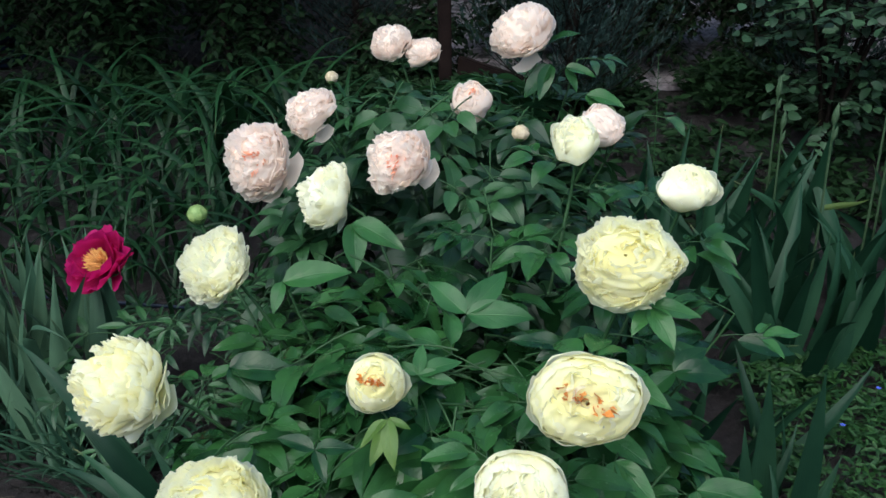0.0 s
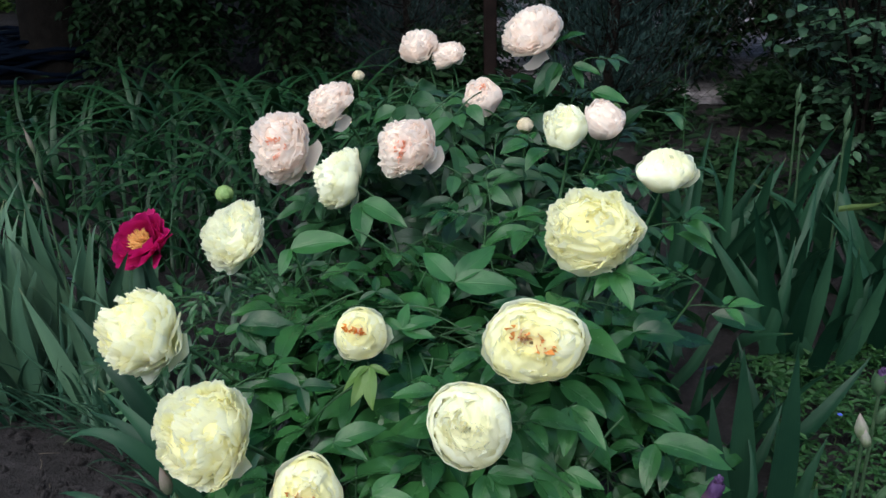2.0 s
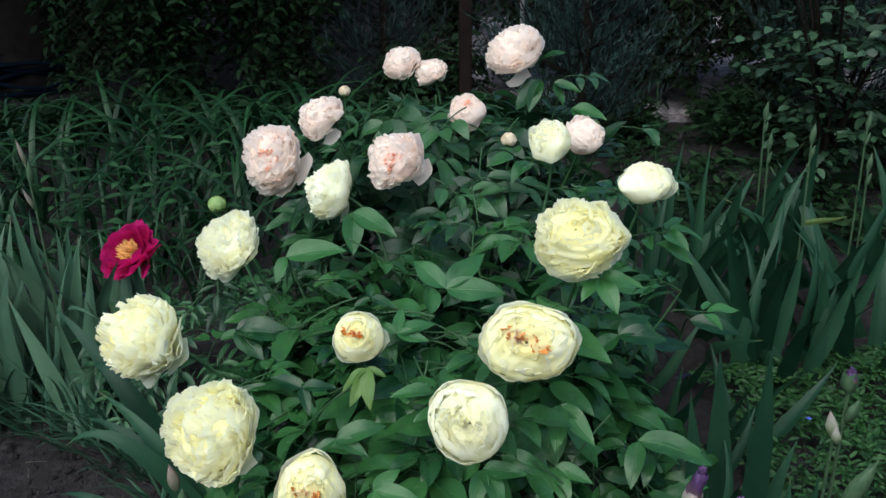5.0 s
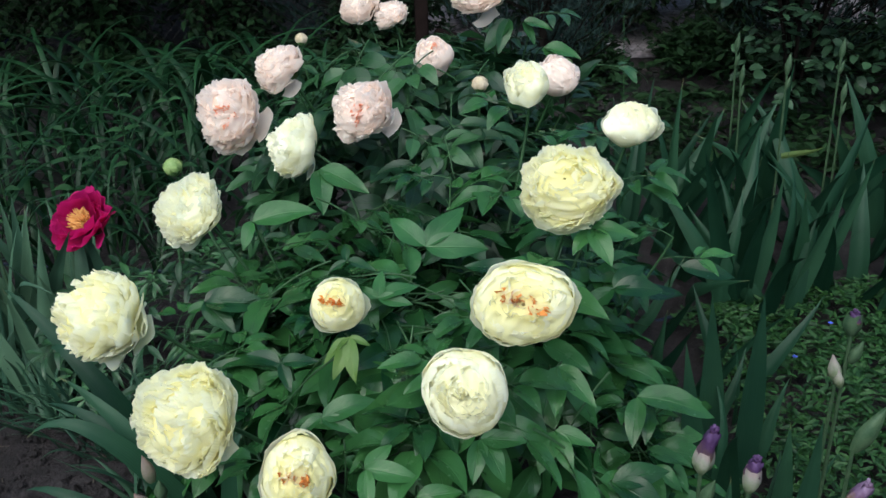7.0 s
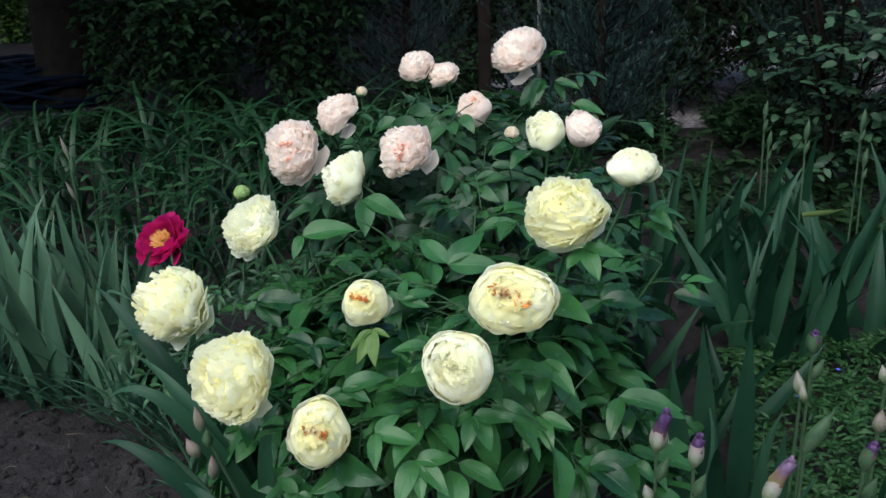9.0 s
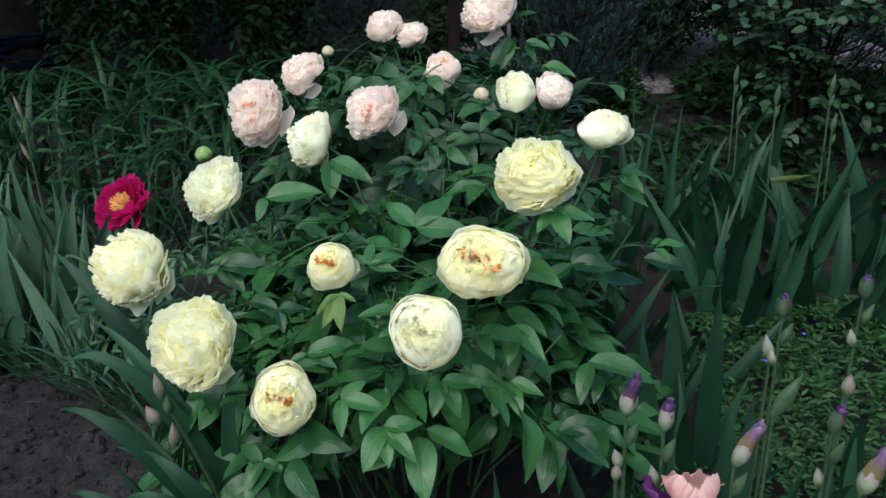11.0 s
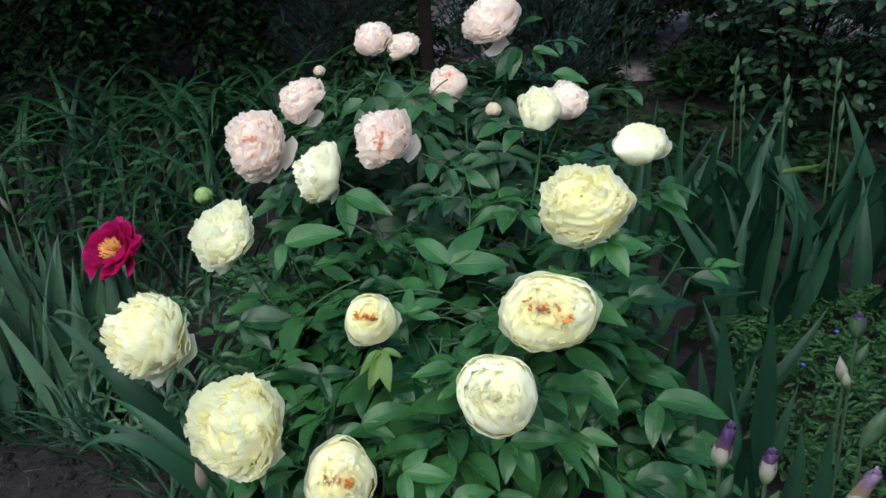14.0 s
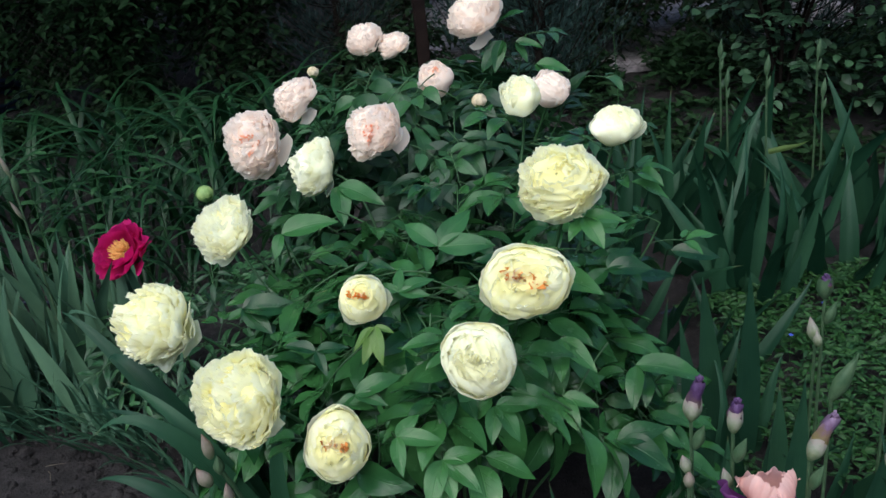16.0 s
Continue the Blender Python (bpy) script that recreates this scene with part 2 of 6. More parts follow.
STEEL = plain_material("grey_steel", (0.16, 0.15, 0.155), (0.26, 0.25, 0.25), 30, 0.5)
STEEL.node_tree.nodes["Principled BSDF"].inputs["Metallic"].default_value = 0.4
HOSE = plain_material("blue_hose", (0.001, 0.004, 0.014), (0.002, 0.008, 0.026), 20, 0.6)
# Dark blue cut to near black, standing in for the gloom by the tree.
NET = plain_material("shaded_blue_netting", (0.0008, 0.002, 0.006), (0.002, 0.005, 0.012), 20, 0.85)
STRAW = plain_material("dry_straw", (0.07, 0.06, 0.045), (0.14, 0.12, 0.09), 40, 0.9)
NEEDLE = plain_material("juniper_needles", (0.005, 0.017, 0.0145), (0.020, 0.043, 0.038), 12, 0.7, through_amount=0.05)
# Pale blotches on dark paint sunlit patches into the path colour.
CONCRETE = plain_material("pale_path", (0.028, 0.025, 0.026), (0.34, 0.30, 0.325), 3, 0.9, 0.4)


def soil_material():
    m, nt, bsdf = shader("garden_soil")
    big, mid, fine = noise_out(nt, 2.5, 4), noise_out(nt, 26, 5, 0.65), noise_out(nt, 150, 4, 0.7)
    mix = calc(nt, "ADD", calc(nt, "MULTIPLY", big, 0.3), calc(nt, "ADD", calc(nt, "MULTIPLY", mid, 0.4), calc(nt, "MULTIPLY", fine, 0.3)))
    col = ramp(nt, mix, [(0.30, (0.0100, 0.0086, 0.0088)), (0.52, (0.034, 0.0300, 0.0312)), (0.72, (0.090, 0.080, 0.082))])
    nt.links.new(col, bsdf.inputs["Base Color"])
    bsdf.inputs["Roughness"].default_value = 0.95
    bsdf.inputs["Specular IOR Level"].default_value = 0.06
    bumped(nt, bsdf, calc(nt, "ADD", mid, calc(nt, "MULTIPLY", fine, 1.0)), 1.0, 0.016)
    return m


SOIL = soil_material()


# ---------------------------------------------------------------- mesh tools
class Geo:
    """Collects vertices, faces, UVs and material slots for one mesh."""

    def __init__(self):
        self.v, self.f, self.uv, self.m, self.n = [], [], [], [], 0

    def add(self, verts, faces, uvs, slot=0):
        verts = np.asarray(verts, float)
        self.v.append(verts)
        self.f.append(np.asarray(faces, int) + self.n)
        self.uv.append(np.asarray(uvs, float))
        self.m.append(np.full(len(faces), slot))
        self.n += len(verts)
        return self

    def grid(self, P, slot=0, m=None):
        """P: rows along, columns across."""
        P = np.asarray(P, float)
        if m is not None:
            P = P @ np.array(m.to_3x3()).T + np.array(m.translation)
        nv, nu = P.shape[0], P.shape[1]
        i = np.arange((nv - 1) * nu).reshape(nv - 1, nu)[:, :-1].ravel()
        faces = np.stack([i, i + 1, i + nu + 1, i + nu], 1)
        vv, uu = np.meshgrid(np.linspace(0, 1, nv), np.linspace(0, 1, nu), indexing="ij")
        return self.add(P.reshape(-1, 3), faces, np.stack([uu.ravel(), vv.ravel()], 1), slot)

    def tube(self, pts, r0, r1=None, sides=6, slot=0, profile=None):
        pts = np.asarray(pts, float)
        r1 = r0 if r1 is None else r1
        n = len(pts)
        tang = np.gradient(pts, axis=0)
        tang /= np.linalg.norm(tang, axis=1)[:, None] + 1e-12
        ref = np.array([0.31, 0.95, 0.05])
        a = np.cross(tang, ref)
        bad = np.linalg.norm(a, axis=1) < 0.05
        a[bad] = np.cross(tang[bad], [1.0, 0.0, 0.0])
        a /= np.linalg.norm(a, axis=1)[:, None]
        b = np.cross(tang, a)
        rad = np.linspace(r0, r1, n) if profile is None else np.asarray(profile, float)
        ang = np.linspace(0, 2 * np.pi, sides + 1)
        P = pts[:, None] + rad[:, None, None] * (np.cos(ang)[None, :, None] * a[:, None] + np.sin(ang)[None, :, None] * b[:, None])
        return self.grid(P, slot)

    def mesh(self, name, *mats):
        me = bpy.data.meshes.new(name)
        v = np.concatenate(self.v)
        f = np.concatenate(self.f)
        me.from_pydata(v.tolist(), [], f.tolist())
        uv = np.concatenate(self.uv)
        layer = me.uv_layers.new(name="UVMap")
        layer.data.foreach_set("uv", uv[f.ravel()].ravel())
        me.polygons.foreach_set("material_index", np.concatenate(self.m).astype(np.int32))
        me.polygons.foreach_set("use_smooth", np.ones(len(f), bool))
        for mat in mats:
            me.materials.append(mat)
        me.update()
        return me


def part(name, data, parent, label="", m=None):
    ob = new(name, data)
    ob.parent = parent
    if m is not None:
        ob.matrix_basis = m
    if label:
        ob["label"] = label
    return ob


def thing(name, at, label, category, group="", kind=""):
    e = new(name)
    e.location = at
    e.empty_display_size = 0.1
    return tagged(e, label, category, group, kind)


def arc_points(p0, p1, bow, n=9):
    """A line from p0 to p1 that first goes along bow."""
    p0, p1, bow = Vector(p0), Vector(p1), Vector(bow)
    t = np.linspace(0, 1, n)[:, None]
    c = np.array(p0 + bow)
    return (1 - t) ** 2 * np.array(p0) + 2 * t * (1 - t) * c + t * t * np.array(p1)


def frame_of(y, z, at=(0, 0, 0), scale=1.0):
    """A pose whose +Y runs along y and whose +Z is as near z as can be."""
    y = Vector(y).normalized()
    z = Vector(z)
    z = (z - y * z.dot(y))
    z = z.normalized() if z.length > 1e-4 else y.orthogonal().normalized()
    x = y.cross(z)
    r = Matrix((x, y, z)).transposed().to_4x4()
    return Matrix.Translation(at) @ r @ Matrix.Scale(scale, 4)


def smooth_noise(rng, n, knots):
    k = rng.uniform(-1, 1, knots)
    return np.interp(np.linspace(0, knots - 1, n), np.arange(knots), k)


# ---------------------------------------------------------------- ground
def lumps(x, y):
    h = 0.0
    for s, a in ((1.3, 0.020), (4.0, 0.014), (13.0, 0.012), (30.0, 0.009)):
        h += a * noise.noise(Vector((x * s, y * s, 3.7)))
    return h


def ground_height(x, y):
    near = 1.0 if abs(x) < 8 and -3 < y < 12 else 0.0
    return near * lumps(x, y) - 0.02


def build_ground():
    xs = np.concatenate([[-300, -60, -20, -9], np.arange(-6, -1.9, 0.25), np.arange(-1.8, 1.61, 0.03), np.arange(1.75, 6, 0.25), [9, 20, 60, 300]])
    ys = np.concatenate([[-300, -60, -15, -4, -1, 0, 0.6], np.arange(0.9, 2.6, 0.03), np.arange(2.7, 9, 0.2), [10, 12, 15, 20, 30, 60, 300]])
    P = np.array([[(x, y, ground_height(x, y)) for x in xs] for y in ys])
    g = Geo().grid(P[:, ::1])
    tagged(new("ground", g.mesh("ground", SOIL)), "dark brown bare garden soil with small clods", "ground", kind="structure")


build_ground()


def build_unseen_walls():
    """Plain walls round the plot, out of sight, added to block low sky light."""
    wall_tone = plain_material("dark_unseen_wall", (0.020, 0.022, 0.018), (0.045, 0.048, 0.038), 3, 0.9)
    for name, (cx, cy, sx, sy) in (("wall_south", (-2, -6.5, 24, 0.25)), ("wall_east", (10.0, 5.4, 0.25, 23.5)), ("wall_west", (-14.0, 5.4, 0.25, 23.5)), ("wall_north", (-2, 17.3, 24, 0.25))):
        g = Geo()
        h = 2.2 if name == "wall_south" else 3.4
        c = np.array([(-1, -1, 0), (1, -1, 0), (1, 1, 0), (-1, 1, 0), (-1, -1, 1), (1, -1, 1), (1, 1, 1), (-1, 1, 1)], float) * (sx / 2, sy / 2, h) + (cx, cy, -0.1)
        g.add(c, [(0, 1, 5, 4), (1, 2, 6, 5), (2, 3, 7, 6), (3, 0, 4, 7), (4, 5, 6, 7), (3, 2, 1, 0)], np.zeros((8, 2)))
        w = g.mesh(name, wall_tone)
        w.polygons.foreach_set("use_smooth", np.zeros(6, bool))
        tagged(new(name, w), "plain dark wall round the plot, added out of sight to block low sky light", "wall", kind="structure")


build_unseen_walls()


def clod(g, at, r, rng):
    """A small lump of earth."""
    v = np.array([(0, 0, 1), (0.9, 0, 0.3), (0.28, 0.85, 0.3), (-0.72, 0.53, 0.3), (-0.72, -0.53, 0.3), (0.28, -0.85, 0.3),
                  (0.72, 0.53, -0.4), (-0.28, 0.85, -0.4), (-0.9, 0, -0.4), (-0.28, -0.85, -0.4), (0.72, -0.53, -0.4)], float)
    f = [(0, 1, 2, 2), (0, 2, 3, 3), (0, 3, 4, 4), (0, 4, 5, 5), (0, 5, 1, 1)]
    q = [(1, 6, 2, 2), (2, 7, 3, 3), (3, 8, 4, 4), (4, 9, 5, 5), (5, 10, 1, 1), (6, 7, 2, 2), (7, 8, 3, 3), (8, 9, 4, 4), (9, 10, 5, 5), (10, 6, 1, 1)]
    v = v * rng.uniform(0.7, 1.3, (11, 1)) * r * rng.uniform(0.7, 1.2, 3)
    v += at
    return v, [t[:3] for t in f + q]


def build_clods():
    rng = np.random.default_rng(5)
    vs, fs, n = [], [], 0
    for i in range(3000):
        x, y = rng.uniform(-1.7, -0.35), rng.uniform(0.9, 2.1)
        r = 0.002 + 0.017 * rng.random() ** 4
        v, f = clod(None, (x, y, ground_height(x, y) + r * 0.3), r, rng)
        vs.append(v)
        fs += [tuple(a + n for a in t) for t in f]
        n += len(v)
    for i in range(500):
        x, y = rng.uniform(-1.2, 2.2), rng.uniform(2.0, 5.0)
        r = 0.005 + 0.015 * rng.random() ** 3
        v, f = clod(None, (x, y, ground_height(x, y) + r * 0.3), r, rng)
        vs.append(v)
        fs += [tuple(a + n for a in t) for t in f]
        n += len(v)
    me = bpy.data.meshes.new("soil_clods")
    me.from_pydata(np.concatenate(vs).tolist(), [], fs)
    me.materials.append(SOIL)
    tagged(new("soil_clods", me), "loose crumbs and clods of dark earth on the bed", "soil", kind="stuff")


build_clods()


def build_litter():
    rng = np.random.default_rng(9)
    g = Geo()
    for i in range(32):
        x, y = rng.uniform(-1.5, -0.4), rng.uniform(1.1, 1.9)
        a, l = rng.uniform(0, 6.28), rng.uniform(0.015, 0.06)
        z = ground_height(x, y) + 0.006
        p = np.array([(x, y, z), (x + l * 0.5 * math.cos(a), y + l * 0.5 * math.sin(a), z + 0.006), (x + l * math.cos(a + 0.2), y + l * math.sin(a + 0.2), z)])
        g.tube(p, 0.0011, 0.0007, 4)
    tagged(new("dry_litter", g.mesh("dry_litter", STRAW)), "scattered bits of dry straw and twigs on the soil", "litter", kind="stuff")


build_litter()


# ---------------------------------------------------------------- leaves
def leaflet(length, width, rng, fold=0.35, droop=0.5, wave=0.05, rows=10, cols=6, tip=1.0, base=0.66):
    """A pointed leaf along +Y from the origin, face up +Z."""
    v = np.linspace(0, 1, rows + 1)[:, None]
    u = np.linspace(-1, 1, cols + 1)[None, :]
    shape = v ** base * (1 - v) ** tip
    shape = shape / shape.max()
    x = u * shape * width * 0.5
    x = x + 0.03 * width * np.sin(v * 5 + rng.uniform(0, 6))
    ph = rng.uniform(0, 6.28)
    z = fold * np.abs(x) * (1 - 0.5 * v) + wave * width * np.sin(v * 9 + ph + u * 0.6) * np.abs(u)
    a = droop * v ** 1.4
    y0 = v * length * np.sinc(a / np.pi / 1.3)
    z = z - length * v * np.sin(a * 0.55)
    y = np.broadcast_to(y0, z.shape)
    return np.stack([np.broadcast_to(x, z.shape), y, z], 2)


def compound_leaf(rng, count, size, mat, slim=1.0):
    """A divided peony leaf: stalk along +Y and pointed leaflets in threes."""
    g = Geo()
    reach = 0.10 * size
    g.tube(arc_points((0, 0, 0), (0, reach, 0.0), (0, reach * 0.5, 0.012), 5), 0.0022, 0.0014, 5, slot=1)
    spots = [(0, reach, 0.0), (0.0, reach, 0.95), (0.0, reach, -0.95)]
    if count >= 5:
        spots += [(0, reach * 0.55, 1.25), (0, reach * 0.55, -1.25)]
    if count >= 7:
        spots += [(0, reach * 0.75, 0.55), (0, reach * 0.72, -0.6)]
    for x, y, ang in spots:
        ang += rng.uniform(-0.15, 0.15)
        length = size * rng.uniform(0.088, 0.118) * (1.0 if abs(ang) < 0.3 else 0.88)
        foot = 0.018 * size
        d = Vector((math.sin(ang), math.cos(ang), 0.0))
        o = Vector((x, y, 0))
        g.tube(np.array([o, o + d * foot]), 0.0014, 0.0012, 4, slot=1)
        m = frame_of(d + Vector((0, 0, rng.uniform(-0.15, 0.25))), (rng.uniform(-0.3, 0.3), rng.uniform(-0.2, 0.2), 1), o + d * foot)
        g.grid(leaflet(length, length * slim * rng.uniform(0.41, 0.54), rng, rng.uniform(0.15, 0.55), rng.uniform(0.2, 0.9), rng.uniform(0.02, 0.08)), 0, m)
    return g


def leaf_set(mat, seed, sizes=(0.85, 1.15), slim=1.0):
    """Eight leaves, as shapes and as meshes."""
    rng = np.random.default_rng(seed)
    shapes = [compound_leaf(rng, c, rng.uniform(*sizes), mat, slim) for c in (3, 3, 5, 5, 5, 7, 3, 5)]
    return [g.mesh("leaf", mat, STEM) for g in shapes], shapes


# ---------------------------------------------------------------- peony flowers
def petal_grid(base, tip, bow, half, cup, ruffle, rng, rows=9, cols=8, notch=0.05, blunt=0.35, round_end=0.16, waves=(2.0, 4.5), crinkle=0.0):
    """A petal in the plane of +X (outward) and +Z, wide along Y.
    base, tip: (radius, height); bow: degrees by which it bulges outward."""
    (r0, z0), (r1, z1) = base, tip
    chord = math.hypot(r1 - r0, z1 - z0)
    ac = math.atan2(r1 - r0, z1 - z0)
    b = radians(bow)
    v = np.linspace(0, 1, rows + 1)
    a = ac + b - 2 * b * v
    step = np.stack([np.sin(a), np.cos(a)], 1)
    mid = (step[:-1] + step[1:]) / 2
    line = np.concatenate([[[0, 0]], np.cumsum(mid, 0)]) / rows
    line *= chord / (np.linalg.norm(line[-1]) + 1e-9)
    u = np.linspace(-1, 1, cols + 1)
    wide = (v + 0.02) ** 0.62 * (1 - blunt * v ** 5)
    wide = wide / wide.max()
    edge = 1 - round_end * np.abs(u) ** 2.5 + notch * smooth_noise(rng, cols + 1, cols + 1)
    P = np.zeros((rows + 1, cols + 1, 3))
    ph, k = rng.uniform(0, 6.28), rng.uniform(*waves)
    rag = smooth_noise(rng, cols + 1, max(4, cols // 2 + 1))
    frill = smooth_noise(rng, cols + 1, cols + 1)
    for i in range(rows + 1):
        for_v = v[i] * (1 + (edge - 1) * v[i] ** 2)
        rr = r0 + np.interp(for_v, v, line[:, 0])
        zz = z0 + np.interp(for_v, v, line[:, 1])
        aa = np.interp(for_v, v, a)
        y = u * half * wide[i] * (1 + 0.05 * math.sin(ph + 4 * v[i]))
        off = -cup * y ** 2 / max(half, 1e-4) + ruffle * v[i] ** 2.2 * (np.sin(k * u + ph) * 0.6 + rag * 0.8) + crinkle * v[i] ** 4 * frill
        P[i, :, 0] = rr + np.cos(aa) * off
        P[i, :, 1] = y
        P[i, :, 2] = zz - np.sin(aa) * off
    return P


def bent(P, R, seed, amount):
    """Swells and dents that no two flowers share."""
    q = np.asarray(P) / R
    rng = np.random.default_rng(int(seed * 1000))
    out = np.array(P)
    for freq, gain in ((1.6, 0.34), (2.3, 0.26), (3.6, 0.12), (5.0, 0.08)):
        w = rng.normal(0, freq, (3, 3))
        out += np.sin(q @ w + rng.uniform(0, 6.28, 3)) * amount * gain * R
    return out


def add_petals(flower, specs, mat, name="petal", label="", bend=None, twist=0.0):
    """specs: rows of petal_grid arguments, an azimuth and a tilt. twist: degrees by which petals turn about their own length."""
    rng = np.random.default_rng(len(specs) * 31 + int(specs[0][1] * 1000) % 997)
    for grid_args, azimuth, roll in specs:
        m = pose(0, 0, 0, 0, roll, math.degrees(azimuth))
        if twist:
            (r0, z0), (r1, z1) = grid_args[0], grid_args[1]
            foot = Matrix.Translation((r0, 0, z0))
            m = m @ foot @ Matrix.Rotation(radians(rng.uniform(-twist, twist)), 4, Vector((r1 - r0, 0, z1 - z0))) @ foot.inverted()
        g = Geo().grid(petal_grid(*grid_args), 0, m)
        if bend:
            g.v[-1] = bent(g.v[-1], *bend)
        part(name, g.mesh(name, mat), flower, label)


def stamens(flower, R, mat, rng, count, spread, height, length):
    """Stamens standing close together round the middle, each by itself."""
    for i in range(count):
        a, s = rng.uniform(0, 6.28), spread * math.sqrt(rng.random())
        d = Vector((math.cos(a) * s, math.sin(a) * s, 1)).normalized()
        p0 = Vector((math.cos(a) * s * R * 0.4, math.sin(a) * s * R * 0.4, height * R))
        p1 = p0 + d * length * R * rng.uniform(0.7, 1.2)
        side = Vector((-math.sin(a), math.cos(a), 0)) * rng.uniform(-0.3, 0.3) * length * R
        pts = arc_points(p0, p1 + side, d * length * R * 0.5, 5)
        part("stamen", Geo().tube(pts, 0, 0, 4, profile=np.array([0.3, 0.45, 0.9, 1.0, 0.3]) * 0.028 * R).mesh("stamen", mat), flower)


def sepals(flower, R, low, rng):
    for i in range(4):
        g = Geo().grid(petal_grid((0.05 * R, low * R - 0.02 * R), (0.62 * R, (low + rng.uniform(-0.05, 0.35)) * R), 25, 0.20 * R, 0.4, 0.02 * R, rng, 6, 4, 0.0, 0.9))
        part("sepal", g.mesh("sepal", SEPAL), flower, "", pose(0, 0, 0, 0, 0, 90 * i + rng.uniform(-20, 20)))


GOLD = 2.39996


def heart(flower, R, low, high, wide, mat, rng, name="heart", crease=0.16):
    """The packed inner petals that close the flower inside: a dome of creases."""
    rows, cols = 30, 72
    a = np.linspace(0.02, 1.0, rows)[:, None] * np.pi * 0.62
    f = np.linspace(0, 2 * np.pi, cols + 1)[None, :]
    x, y, z = np.sin(a) * np.cos(f), np.sin(a) * np.sin(f), np.cos(a) + 0 * f
    n = np.zeros_like(x)
    for k in range(7):
        w = rng.normal(0, 1, 3)
        w *= rng.uniform(3.5, 12.0) / np.linalg.norm(w)
        warp = 0.5 * np.sin(3.1 * x + k) + 0.5 * np.sin(2.7 * y + 2 * k)
        n += (1 - 2 * np.abs(np.sin((w[0] * x + w[1] * y + w[2] * z) + rng.uniform(0, 6) + warp))) * (0.30 if k < 3 else 0.17)
    q = 1 + crease * n
    P = np.stack([wide * R * x * q, wide * R * y * q, low * R + (high - low) * R * (z * 0.62 + 0.38) * q], 2)
    part(name, Geo().grid(P).mesh(name, mat), flower)


def full_flower(flower, R, rng, mat, guard_mat, centre_mat, droop=0.0, count=120):
    """A very full flower: a dome of crowded ruffled petals above broad guard petals."""
    bend = (R, rng.uniform(0, 50), 0.20)
    guards = []
    for i in range(10):
        th = radians(rng.uniform(72, 104)) + droop * rng.random()
        tipr = R * rng.uniform(0.90, 1.04)
        guards.append((((0.06 * R, -0.50 * R), (tipr * math.sin(th), tipr * math.cos(th)), rng.uniform(34, 50), R * rng.uniform(0.42, 0.58), 0.40, 0.05 * R, rng, 9, 14, 0.05, 0.30, 0.28, (3, 6), 0.015 * R), i * 6.283 / 10 + rng.uniform(-0.25, 0.25), rng.uniform(-8, 8)))
    add_petals(flower, guards, guard_mat, bend=bend)
    heart(flower, R, -0.34, 0.76, 0.79, mat, rng, crease=0.06)
    inner = []
    for i in range(count):
        f = (i + 0.5) / count
        th = radians(92) * math.sqrt(f) + radians(rng.uniform(-6, 6))
        tipr = R * rng.uniform(0.92, 1.02)
        tip = (tipr * math.sin(th), tipr * math.cos(th) * 0.93)
        half = R * rng.uniform(0.20, 0.42) * (0.8 + 0.3 * f)
        calm = 1.0 if f < 0.6 else 0.45
        inner.append((((0.02 * R + 0.16 * R * f, -0.30 * R), tip, rng.uniform(8, 30) + 32 * f, half, rng.uniform(0.0, 0.7), R * rng.uniform(0.025, 0.06) * calm, rng, 10, 18, 0.045 * calm, 0.12, 0.20, (4.0, 8.0), 0.022 * R * calm), i * GOLD + rng.uniform(-0.5, 0.5), rng.uniform(-14, 14)))
    add_petals(flower, inner[:80], mat, bend=bend, twist=60)
    add_petals(flower, inner[80:], mat, bend=bend, twist=18)
    if centre_mat:
        slips = []
        for i in range(16):
            th = radians(rng.uniform(14, 46))
            q = R * rng.uniform(0.98, 1.05)
            slips.append((((0.02 * R, -0.2 * R), (q * math.sin(th), q * math.cos(th) * 0.93), 6, R * 0.075, 0.3, 0.05 * R, rng, 6, 6, 0.15, 0.5), rng.uniform(-1.1, 0.1), 0))
        add_petals(flower, slips, centre_mat, "petaloid", bend=bend)
    sepals(flower, R, -0.52, rng)


